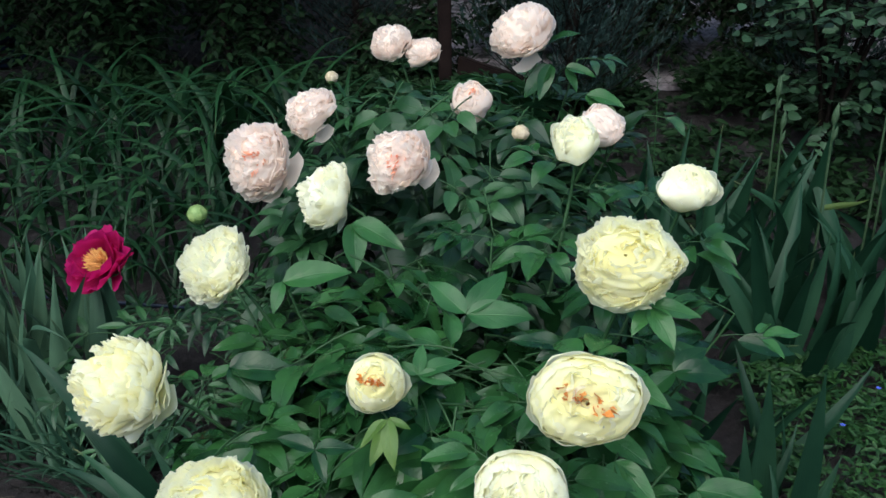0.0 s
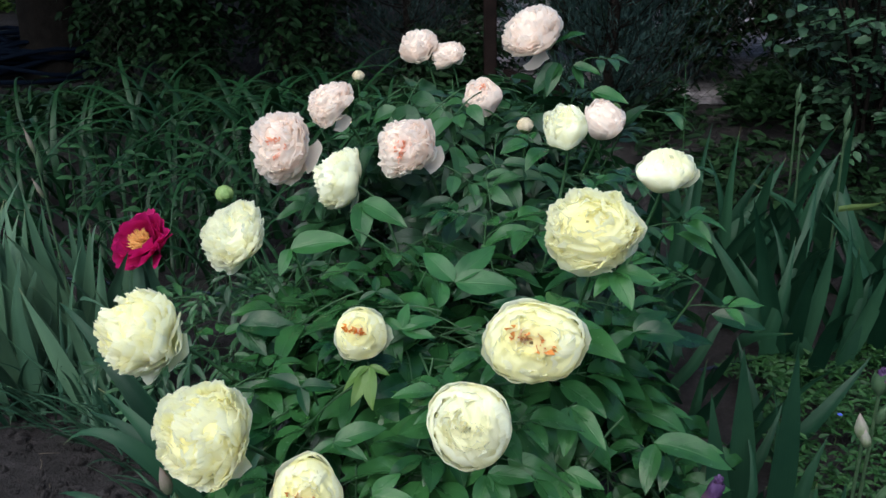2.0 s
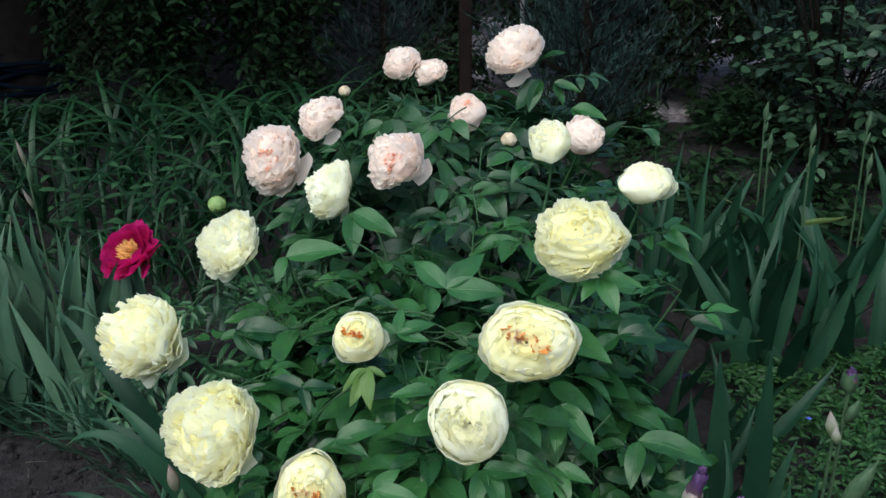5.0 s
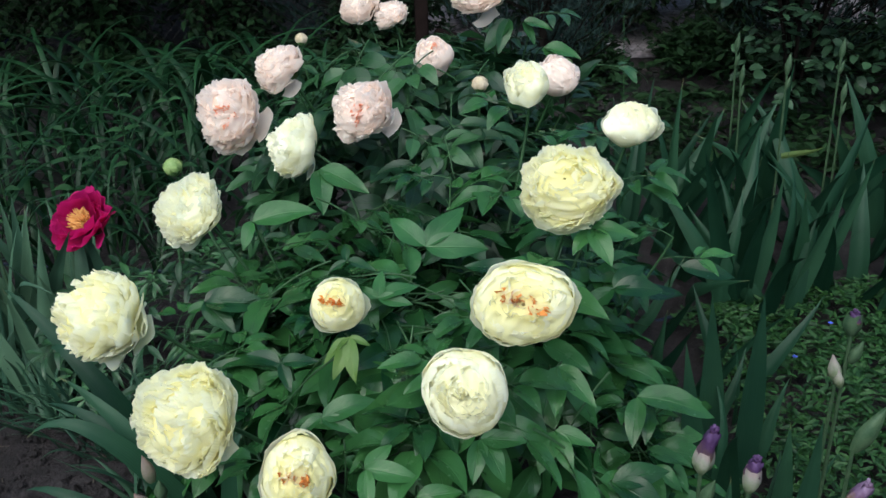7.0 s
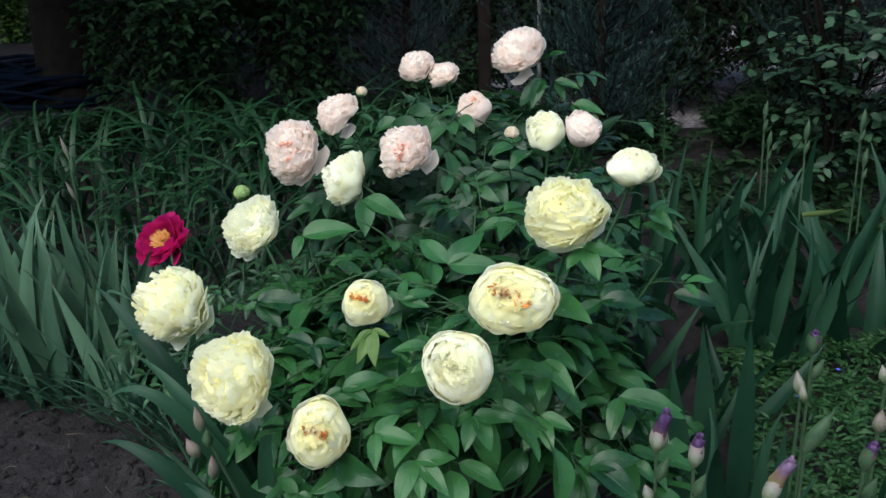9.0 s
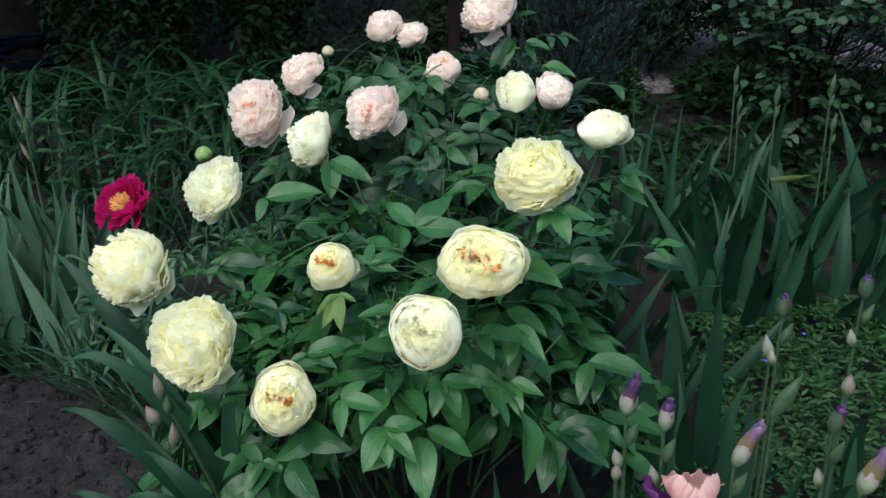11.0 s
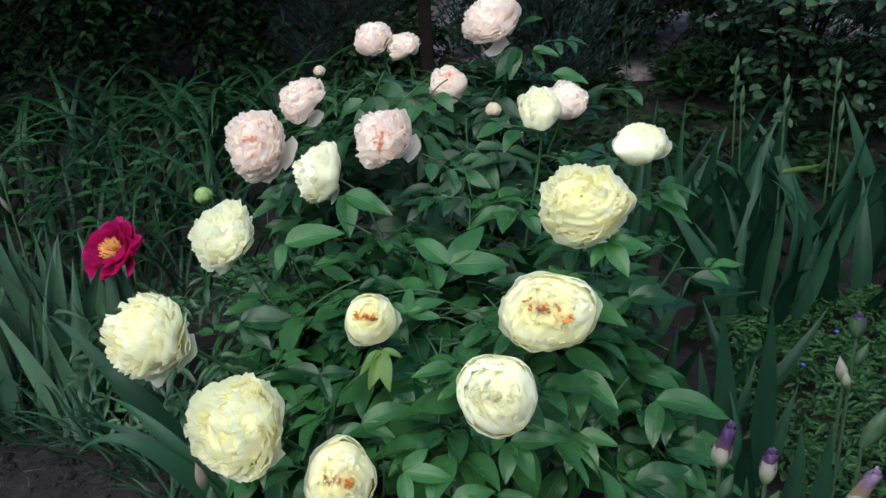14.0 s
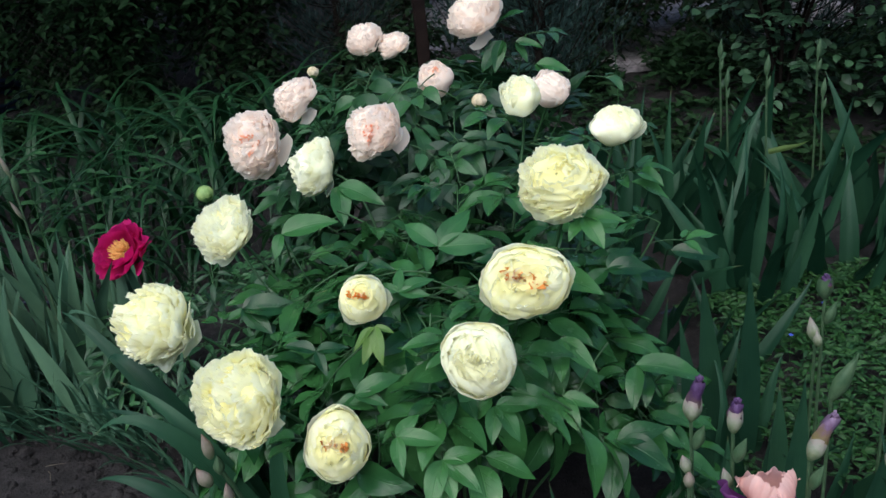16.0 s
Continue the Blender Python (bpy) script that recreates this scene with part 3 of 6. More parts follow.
def globe_flower(flower, R, rng, mat, guard_mat, centre_mat, slip_count=18):
    """A rounded bowl of broad petals, filled to the brim with crumpled ones round ragged petaloids."""
    bend = (R, rng.uniform(0, 50), 0.15)
    rings = []
    for ring, (count, scale, th0, ruffle) in enumerate(((6, 1.0, 64, 0.03), (6, 0.985, 50, 0.035), (7, 0.965, 37, 0.04))):
        for i in range(count):
            th = radians(th0 + rng.uniform(-8, 10))
            q = R * scale * rng.uniform(0.97, 1.02)
            bow = (180 - math.degrees(th)) / 2 * 0.92
            rings.append((((0.05 * R, -0.72 * q), (0.98 * q * math.sin(th), q * math.cos(th) * 0.86), bow, q * rng.uniform(0.52, 0.68), 0.46, ruffle * R, rng, 12, 16, 0.05, 0.22, 0.24, (2, 5), 0.012 * R), (i + 0.45 * ring) * 6.283 / count + rng.uniform(-0.25, 0.25), rng.uniform(-8, 8)))
    add_petals(flower, rings[:6], guard_mat, bend=bend)
    add_petals(flower, rings[6:], mat, bend=bend)
    heart(flower, R, -0.4, 0.84, 0.82, mat, rng, crease=0.05)
    crumpled = []
    for i in range(34):
        th = radians(35) * math.sqrt((i + 0.5) / 34) + radians(rng.uniform(-6, 6))
        q = R * rng.uniform(0.94, 1.0)
        crumpled.append((((0.04 * R, -0.4 * R), (q * math.sin(th), q * math.cos(th) * 0.91), rng.uniform(10, 32), R * rng.uniform(0.24, 0.42), rng.uniform(0.1, 0.6), R * rng.uniform(0.04, 0.08), rng, 9, 16, 0.05, 0.15, 0.20, (3, 7), 0.02 * R), i * GOLD, rng.uniform(-14, 14)))
    add_petals(flower, crumpled, mat, bend=bend, twist=38)
    slips = []
    lay = rng.uniform(-0.3, 0.3)
    for i in range(slip_count):
        along = rng.uniform(-1, 1)
        th = radians(3 + 17 * abs(along))
        q = R * rng.uniform(1.01, 1.09)
        slips.append((((0.02 * R, -0.1 * R), (q * math.sin(th), q * math.cos(th) * 0.93), rng.uniform(0, 12), R * rng.uniform(0.07, 0.13), 0.3, 0.07 * R, rng, 6, 6, 0.25, 0.5), lay + (0 if along > 0 else 3.14) + rng.normal(0, 0.35), rng.uniform(-10, 10)))
    add_petals(flower, slips, centre_mat, "petaloid", bend=bend)
    sepals(flower, R, -0.76, rng)


def ball_flower(flower, R, rng, mat, guard_mat, centre_mat, mouth=24.0, frill=1.0):
    """A half-open ball of broad petals wrapped over one another, ruffled at the mouth."""
    bend = (R, rng.uniform(0, 50), 0.22)
    rings = []
    for ring, (count, scale, close) in enumerate(((5, 1.0, 34), (5, 0.985, 20), (6, 0.97, 8))):
        for i in range(count):
            th = radians(max(5, mouth + close + rng.uniform(-12, 14)))
            q = R * scale * rng.uniform(0.96, 1.03)
            bow = (180 - math.degrees(th)) / 2 * rng.uniform(0.88, 0.97) * (1 - 0.09 * (frill - 1))
            rings.append((((0.05 * R, -0.82 * q), (q * math.sin(th), q * math.cos(th) * 0.86), bow, q * rng.uniform(0.50, 0.68), 0.54, R * rng.uniform(0.03, 0.06) * frill, rng, 12, 14, 0.05 * frill, 0.25, 0.24, (2.5, 6), 0.012 * R * frill), (i + 0.37 * ring) * 6.283 / count + rng.uniform(-0.25, 0.25), rng.uniform(-10, 10)))
    add_petals(flower, rings[:5], guard_mat, bend=bend)
    add_petals(flower, rings[5:], mat, bend=bend)
    heart(flower, R, -0.4, 0.79, 0.82, mat, rng, crease=0.06)
    crumpled = []
    for i in range(34):
        th = radians(48) * math.sqrt((i + 0.5) / 34) + radians(rng.uniform(-4, 4))
        q = R * rng.uniform(0.91, 0.98)
        crumpled.append((((0.05 * R, -0.4 * R), (q * math.sin(th), q * math.cos(th) * 0.90), rng.uniform(10, 34), R * rng.uniform(0.16, 0.32), rng.uniform(0.0, 0.6), R * rng.uniform(0.04, 0.08) * frill, rng, 8, 12, 0.07 * frill, 0.2, 0.22, (3, 7), 0.02 * R), i * GOLD, rng.uniform(-10, 10)))
    add_petals(flower, crumpled, mat, bend=bend, twist=38)
    slips = []
    for i in range(5):
        th = radians(rng.uniform(4, 20))
        slips.append((((0.02 * R, -0.1 * R), (0.97 * R * math.sin(th), 0.97 * R * math.cos(th) * 0.92), 6, R * 0.10, 0.5, 0.04 * R, rng, 6, 5, 0.1, 0.5), rng.uniform(-0.8, 0.8), 0))
    add_petals(flower, slips, centre_mat or mat, "petaloid", bend=bend)
    sepals(flower, R, -0.86, rng)


def loose_petal(flower, way, reach, R, low, mat, rng, half=0.50):
    """A guard petal that stands away from its flower towards way (in the bed's axes)."""
    d = flower.matrix_basis.to_3x3().inverted() @ Vector(way).normalized()
    reach = 1 + (reach - 1) * 0.6
    tip = (math.hypot(d.x, d.y) * reach * R, d.z * reach * R)
    g = Geo().grid(petal_grid((0.08 * R, low * R), tip, 42, half * R, 0.30, 0.05 * R, rng, 11, 12, 0.03, 0.08, 0.26, (2, 4)))
    part("petal", g.mesh("petal", mat), flower, "", pose(0, 0, 0, 0, 0, math.degrees(math.atan2(d.y, d.x))))


def flower_on(bush, kind, at, axis, R, wide, tall, mats, seed, label, loose=(), **extra):
    """A flower head as a part of its bush."""
    rng = np.random.default_rng(seed)
    ax = Vector(axis).normalized()
    turn = ax.to_track_quat("Z", "Y").to_matrix().to_4x4()
    f = new("flower")
    f.parent = bush
    f.empty_display_size = 0.03
    f.matrix_basis = Matrix.Translation(Vector(at) - bush.location) @ turn @ Matrix.Diagonal((*(wide if isinstance(wide, tuple) else (wide, wide)), tall, 1))
    f["label"] = label
    kind(f, R, rng, *mats, **extra)
    for way, reach in loose:
        loose_petal(f, way, reach, R, -0.5 if kind is full_flower else -0.78, PINK_GUARD if mats[1] is PINK_PALE else mats[0], rng)
    return ax


def stem_between(bush, p0, p1, end_dir, r0=0.0045, r1=0.0035, mat=None, name="stem"):
    """A stalk that rises and then turns to the way of its flower."""
    p0, p1 = Vector(p0), Vector(p1)
    back = p1 - Vector(end_dir).normalized() * 0.16
    t = np.linspace(0, 1, 12)[:, None]
    a, d = np.array(p0), np.array(p1)
    b, c = np.array(p0 + Vector((0, 0, 0.3)) * (p1 - p0).length), np.array(back)
    pts = (1 - t) ** 3 * a + 3 * t * (1 - t) ** 2 * b + 3 * t * t * (1 - t) * c + t ** 3 * d
    g = Geo().tube(pts - np.array(bush.location), r0, r1, 6)
    part(name, g.mesh(name, mat or STEM), bush)
    return pts


def closed_bud(bush, at, axis, r, mat, seed, label):
    """A tight round bud held by sepals."""
    rng = np.random.default_rng(seed)
    ax = Vector(axis).normalized()
    b = new("bud")
    b.parent = bush
    b.matrix_basis = Matrix.Translation(Vector(at) - bush.location) @ ax.to_track_quat("Z", "Y").to_matrix().to_4x4()
    b["label"] = label
    specs = []
    for ring, s in enumerate((1.0, 0.93)):
        for i in range(4):
            specs.append((((0.05 * r, -0.9 * r * s), (0.10 * r, 1.0 * r * s), 82, r * 0.95 * s, 0.5, 0.01 * r, rng, 10, 8, 0.02, 0.7), (i + 0.5 * ring) * 1.571, 0))
    add_petals(b, specs, mat)
    for i in range(3):
        g = Geo().grid(petal_grid((0.05 * r, -0.95 * r), (1.08 * r, rng.uniform(-0.1, 0.4) * r), 35, 0.6 * r, 0.5, 0.03 * r, rng, 6, 5, 0.0, 0.7))
        part("sepal", g.mesh("sepal", SEPAL), b, "", pose(0, 0, 0, 0, 0, 120 * i + rng.uniform(-15, 15)))
    return ax


# ---------------------------------------------------------------- the two peony bushes
front = thing("peony_bush", (0.03, 1.32, 0.0), "green peony bush with large pale yellow double flowers", "peony bush", "peonies in the bed")
rear = thing("peony_bush", (0.02, 2.22, 0.0), "green peony bush with blush pink double flowers", "peony bush", "peonies in the bed")

YEL = (CREAM, CREAM_PALE, None)
YEL_OPEN = (CREAM, CREAM_PALE, ORANGE)
YEL_RUST = (CREAM, CREAM_PALE, RUST)
ROSE = (PINK, PINK_PALE, CORAL)
# bush, form, centre, facing, radius, widening, heightening, petals, label
FLOWERS = [
    (front, full_flower, (-0.283, 0.895, 0.718), (-0.30, -0.66, 0.68), 0.081, 1.0, 1.0, YEL, "fully open ruffled pale yellow flower"),
    (front, full_flower, (-0.536, 1.224, 0.693), (-0.62, -0.55, 0.55), 0.092, 1.0, 0.95, YEL, "fully open ruffled pale yellow flower facing sideways"),
    (front, globe_flower, (-0.140, 0.886, 0.611), (0.12, -0.82, 0.56), 0.068, (0.92, 1.03), 0.95, YEL_RUST, "cupped cream flower with an orange heart"),
    (front, globe_flower, (0.117, 0.893, 0.749), (0.02, -0.86, 0.50), 0.066, (1.02, 1.12), 1.0, (CREAM_PALE, CREAM_PALE, CREAM), "cupped cream flower with crumpled inner petals"),
    (front, globe_flower, (0.205, 0.996, 0.827), (-0.06, -0.86, 0.50), 0.073, (1.25, 1.02), 0.88, YEL_RUST, "widely cupped cream flower with rust-orange petaloids"),
    (front, globe_flower, (-0.103, 1.180, 0.727), (0.0, -0.80, 0.60), 0.053, 1.0, 1.0, YEL_OPEN, "small cream flower with a bright orange heart"),
    (front, full_flower, (0.307, 1.275, 0.889), (-0.24, -0.72, 0.64), 0.082, (1.08, 0.88), 0.86, YEL, "large flattened ruffled yellow flower"),
    (front, ball_flower, (0.474, 1.575, 0.893), (0.06, -0.42, 0.90), 0.062, (1.06, 0.95), 0.80, (CREAM_PALE, CREAM_PALE, CREAM), "half-open pale yellow flower"),
    (front, full_flower, (-0.452, 1.564, 0.744), (-0.45, -0.40, 0.80), 0.085, 1.0, 0.76, (CREAM_PALE, CREAM_PALE, None), "pale yellow flower tilted on its stalk"),
    (front, full_flower, (-0.250, 1.784, 0.793), (-0.90, -0.12, 0.40), 0.078, 1.0, 0.92, (CREAM_PALE, CREAM_PALE, None), "pale yellow flower seen from its side"),
    (rear, full_flower, (-0.424, 1.892, 0.841), (-0.42, -0.70, 0.58), 0.090, 1.0, 0.95, ROSE, "ruffled blush pink flower with a coral heart"),
    (rear, full_flower, (-0.100, 1.825, 0.859), (-0.45, -0.66, 0.60), 0.080, 1.0, 0.95, ROSE, "ruffled blush pink flower with a coral heart"),
    (rear, full_flower, (-0.313, 1.982, 0.925), (-0.50, -0.45, 0.74), 0.067, 1.0, 0.92, (PINK, PINK_PALE, None), "blush pink double flower"),
    (rear, ball_flower, (0.067, 2.152, 0.895), (-0.25, -0.55, 0.80), 0.057, 1.0, 0.96, ROSE, "half-open blush pink flower"),
    (front, ball_flower, (0.273, 1.714, 0.945), (-0.15, -0.62, 0.77), 0.055, 1.0, 0.95, (CREAM_PALE, CREAM_PALE, CREAM), "half-open greenish cream flower"),
    (rear, ball_flower, (0.382, 2.065, 0.852), (0.15, -0.50, 0.85), 0.058, 1.0, 1.0, (PINK_PALE, PINK_PALE, PINK), "half-open blush pink flower"),
    (rear, full_flower, (-0.180, 2.712, 0.919), (-0.45, -0.35, 0.82), 0.064, 1.0, 0.95, (PINK_PALE, PINK_PALE, None), "pale pink flower at the back of the bush"),
    (rear, full_flower, (-0.078, 2.688, 0.889), (-0.35, -0.35, 0.87), 0.058, 1.0, 0.82, (PINK_PALE, PINK_PALE, None), "pale pink flower at the back of the bush"),
    (rear, full_flower, (0.194, 2.237, 1.046), (-0.55, -0.35, 0.75), 0.086, 1.0, 0.95, (PINK_PALE, PINK_PALE, None), "tallest pale pink flower with a hanging petal"),
]
STALKS = []
FRILL = {7: 1.5, 13: 1.3, 14: 1.4, 15: 1.8}
# guard petals that stand away from their flower: flower number, way, reach
LOOSE = {
    0: (((0.30, 0, -1), 1.22), ((-0.7, 0, -0.7), 1.06)),
    1: (((0.90, -0.2, -0.45), 1.10), ((-0.05, -0.2, -1), 1.12)),
    4: (((1, 0, 0.05), 1.22), ((-1, 0, -0.1), 1.16)),
    5: (((-0.75, 0, -0.75), 1.20), ((0.9, 0, -0.1), 1.16)),
    6: (((0.92, 0.2, -0.35), 1.20), ((-0.4, -0.3, -0.8), 1.10)),
    7: (((1, 0, -0.1), 1.10),),
    8: (((-0.75, 0, -0.70), 1.20), ((-0.3, -0.3, -0.9), 1.05)),
    9: (((0.25, 0, 1), 1.02), ((0.1, 0, -1), 1.10)),
    10: (((0.95, -0.1, -0.25), 1.16), ((0.35, -0.4, -0.9), 1.08)),
    11: (((0.75, 0.0, 0.70), 1.20), ((0.98, -0.05, -0.36), 1.26)),
    12: (((0.50, -0.3, -0.85), 1.14),),
    18: (((0.10, -0.45, -0.90), 1.22),),
}
for i, (bush, kind, at, axis, R, wide, tall, mats, label) in enumerate(FLOWERS):
    ax = flower_on(bush, kind, at, axis, R, wide, tall, mats, 100 + i, label, LOOSE.get(i, ()), **({"frill": FRILL[i]} if i in FRILL else {}))
    low = Vector(at) - ax * R * tall * (0.5 if kind is full_flower else 0.8)
    root = Vector((bush.location.x + 0.30 * (at[0] - bush.location.x), bush.location.y + 0.30 * (at[1] - bush.location.y), 0.0))
    STALKS.append((bush, stem_between(bush, root, low, ax)))

for bush, at, axis, r, mat, label in (
        (front, (-0.557, 1.798, 0.751), (-0.2, -0.1, 1), 0.024, BUD, "tight green bud"),
        (rear, (0.180, 2.012, 0.857), (0.0, -0.2, 1), 0.022, BUD_BLUSH, "tight blush bud"),
        (rear, (-0.323, 2.398, 0.897), (0.1, -0.1, 1), 0.019, BUD_BLUSH, "small pale bud"),
        (rear, (0.42, 2.20, 0.845), (0.3, -0.3, 0.8), 0.019, BUD, "tight green bud under a curled leaf")):
    ax = closed_bud(bush, at, axis, r, mat, int(r * 1e4) + 7, label)
    root = Vector((bush.location.x + 0.4 * (at[0] - bush.location.x), bush.location.y + 0.4 * (at[1] - bush.location.y), 0.0))
    stem_between(bush, root, Vector(at) - ax * r, ax, 0.004, 0.003)

HEADS = [(Vector(a), Vector(x).normalized(), R) for _, _, a, x, R, *_ in FLOWERS]

# light leaves that stand free above the rest
OPEN_LEAVES = [(Vector(c), Vector((0.05, -0.86, 0.5)), r) for c, r in (((-0.085, 1.09, 0.668), 0.062), ((0.06, 1.44, 0.73), 0.055), ((-0.02, 1.23, 0.72), 0.04), ((0.47, 1.08, 0.54), 0.05))]

# the flowers stand clear of leaves on the side of the path
OPEN_FRONTS = [(c, Vector((0.05, -0.90, 0.43)), R * 0.85) for c, _, R in HEADS]


def crowds_flower(p, reach=0.085):
    """True where a leaf would cover an open flower."""
    for c, ax, R in HEADS + OPEN_LEAVES + OPEN_FRONTS:
        d = p - c
        along = max(0.0, min(0.38, d.dot(ax)))
        if (d - ax * along).length < R + reach * 0.55 and d.z > -R * 1.1:
            return True
        if d.length < R + 0.05:
            return True
    return False


def leafy(bush, count, rx, ry, top, leaves, seed, mat, skirt=0.16, min_y=-9.0, flat=2.8, inner=0):
    """Leaves over the outside of a bush, held outward and up on their stalks; the inner ones joined."""
    rng = np.random.default_rng(seed)
    meshes, shapes = leaves
    c = bush.location
    made, tries = 0, 0
    rest = Geo()
    while made < count + inner and tries < (count + inner) * 12:
        tries += 1
        a = rng.uniform(0, 6.2832)
        s = math.sqrt(rng.uniform(0.0, 1.0))
        deep = made >= count
        layer = rng.uniform(0.55, 1.3) if deep else rng.random() ** 1.6
        h = skirt + (top - skirt) * max(0.0, 1 - s ** flat) - 0.26 * layer * (1 - 0.5 * s)
        h += rng.uniform(-0.03, 0.03)
        p = Vector((c.x + rx * s * math.cos(a), c.y + ry * s * math.sin(a), max(0.06, h)))
        if p.y < min_y or crowds_flower(p):
            continue
        low_front, low_side = p.y < c.y - 0.22 and p.z < 0.47, p.x > c.x + 0.36 and p.z < 0.52
        if p.x < c.x - 0.26 and p.y < c.y - 0.20 and p.z < 0.60 and rng.random() < 0.85:
            continue
        if (low_front and rng.random() < (0.90 if p.x > 0.1 else 0.78)) or (low_side and rng.random() < 0.25):
            continue
        out = Vector((math.cos(a) * rx, math.sin(a) * ry, 0)).normalized()
        turn = rng.normal(0, 0.7)
        out = Matrix.Rotation(turn, 3, "Z") @ out
        y = out * (0.7 + 0.3 * s) + Vector((0, 0, rng.normal(0.02 - 0.5 * s - (0.55 if p.y < c.y - 0.15 and p.z < 0.58 else 0.0), 0.30)))
        z = Vector((0, 0, 1)) + out * (0.2 + 1.1 * s ** 2) + Vector(rng.normal(0, 0.36, 3))
        size = rng.uniform(0.85, 1.2)
        m = frame_of(y, z, p - c - y.normalized() * 0.13 * size, size)
        pick = rng.integers(len(meshes))
        if deep:
            r3, t3 = np.array(m.to_3x3()), np.array(m.translation)
            for v, f, uv, slot in zip(shapes[pick].v, shapes[pick].f, shapes[pick].uv, shapes[pick].m):
                rest.add(v @ r3.T + t3, f - f.min(), uv, slot[0])
        else:
            part("leaf", meshes[pick], bush, "", m)
        made += 1
    if inner:
        part("inner_foliage", rest.mesh("inner_foliage", mat, STEM), bush)["kind"] = "stuff"


FRONT_LEAVES = leaf_set(PEONY_LEAF, 21, (1.0, 1.2))
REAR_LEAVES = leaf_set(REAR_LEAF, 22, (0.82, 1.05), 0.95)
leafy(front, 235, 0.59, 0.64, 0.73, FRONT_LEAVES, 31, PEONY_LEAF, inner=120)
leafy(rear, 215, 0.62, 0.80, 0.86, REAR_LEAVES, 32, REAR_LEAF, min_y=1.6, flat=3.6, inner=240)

for bush, tip in ((rear, (0.34, 2.26, 0.97)), (rear, (0.46, 2.12, 0.86)), (rear, (-0.05, 2.50, 0.86)), (rear, (0.22, 2.48, 0.86)), (rear, (-0.35, 2.28, 0.84)),
                  (rear, (0.54, 1.98, 0.76)), (rear, (0.24, 1.86, 0.72)), (rear, (-0.22, 2.62, 0.80)),
                  (front, (0.52, 1.36, 0.74)), (front, (-0.30, 1.50, 0.72)), (front, (0.10, 1.62, 0.77)), (front, (0.48, 1.16, 0.50)), (front, (-0.36, 1.18, 0.60))):
    root = Vector((bush.location.x + 0.3 * (tip[0] - bush.location.x), bush.location.y + 0.3 * (tip[1] - bush.location.y), 0.0))
    STALKS.append((bush, stem_between(bush, root, tip, Vector(tip) - root, 0.004, 0.002)))
rng_s = np.random.default_rng(33)
for bush, pts in STALKS:
    meshes = (FRONT_LEAVES if bush is front else REAR_LEAVES)[0]
    a = rng_s.uniform(0, 6.28)
    for j in (7, 8, 9, 10, 11):
        a += 2.4
        p = Vector(pts[j])
        out = Vector((math.cos(a), math.sin(a), rng_s.uniform(-0.1, 0.35))).normalized()
        size = rng_s.uniform(0.55, 0.8) if j > 8 else rng_s.uniform(0.75, 1.0)
        if crowds_flower(p + out * 0.15 * size, 0.06):
            continue
        part("leaf", meshes[rng_s.integers(8)], bush, "", frame_of(out, Vector((0, 0, 1)) + out * 0.3, p - bush.location, size))

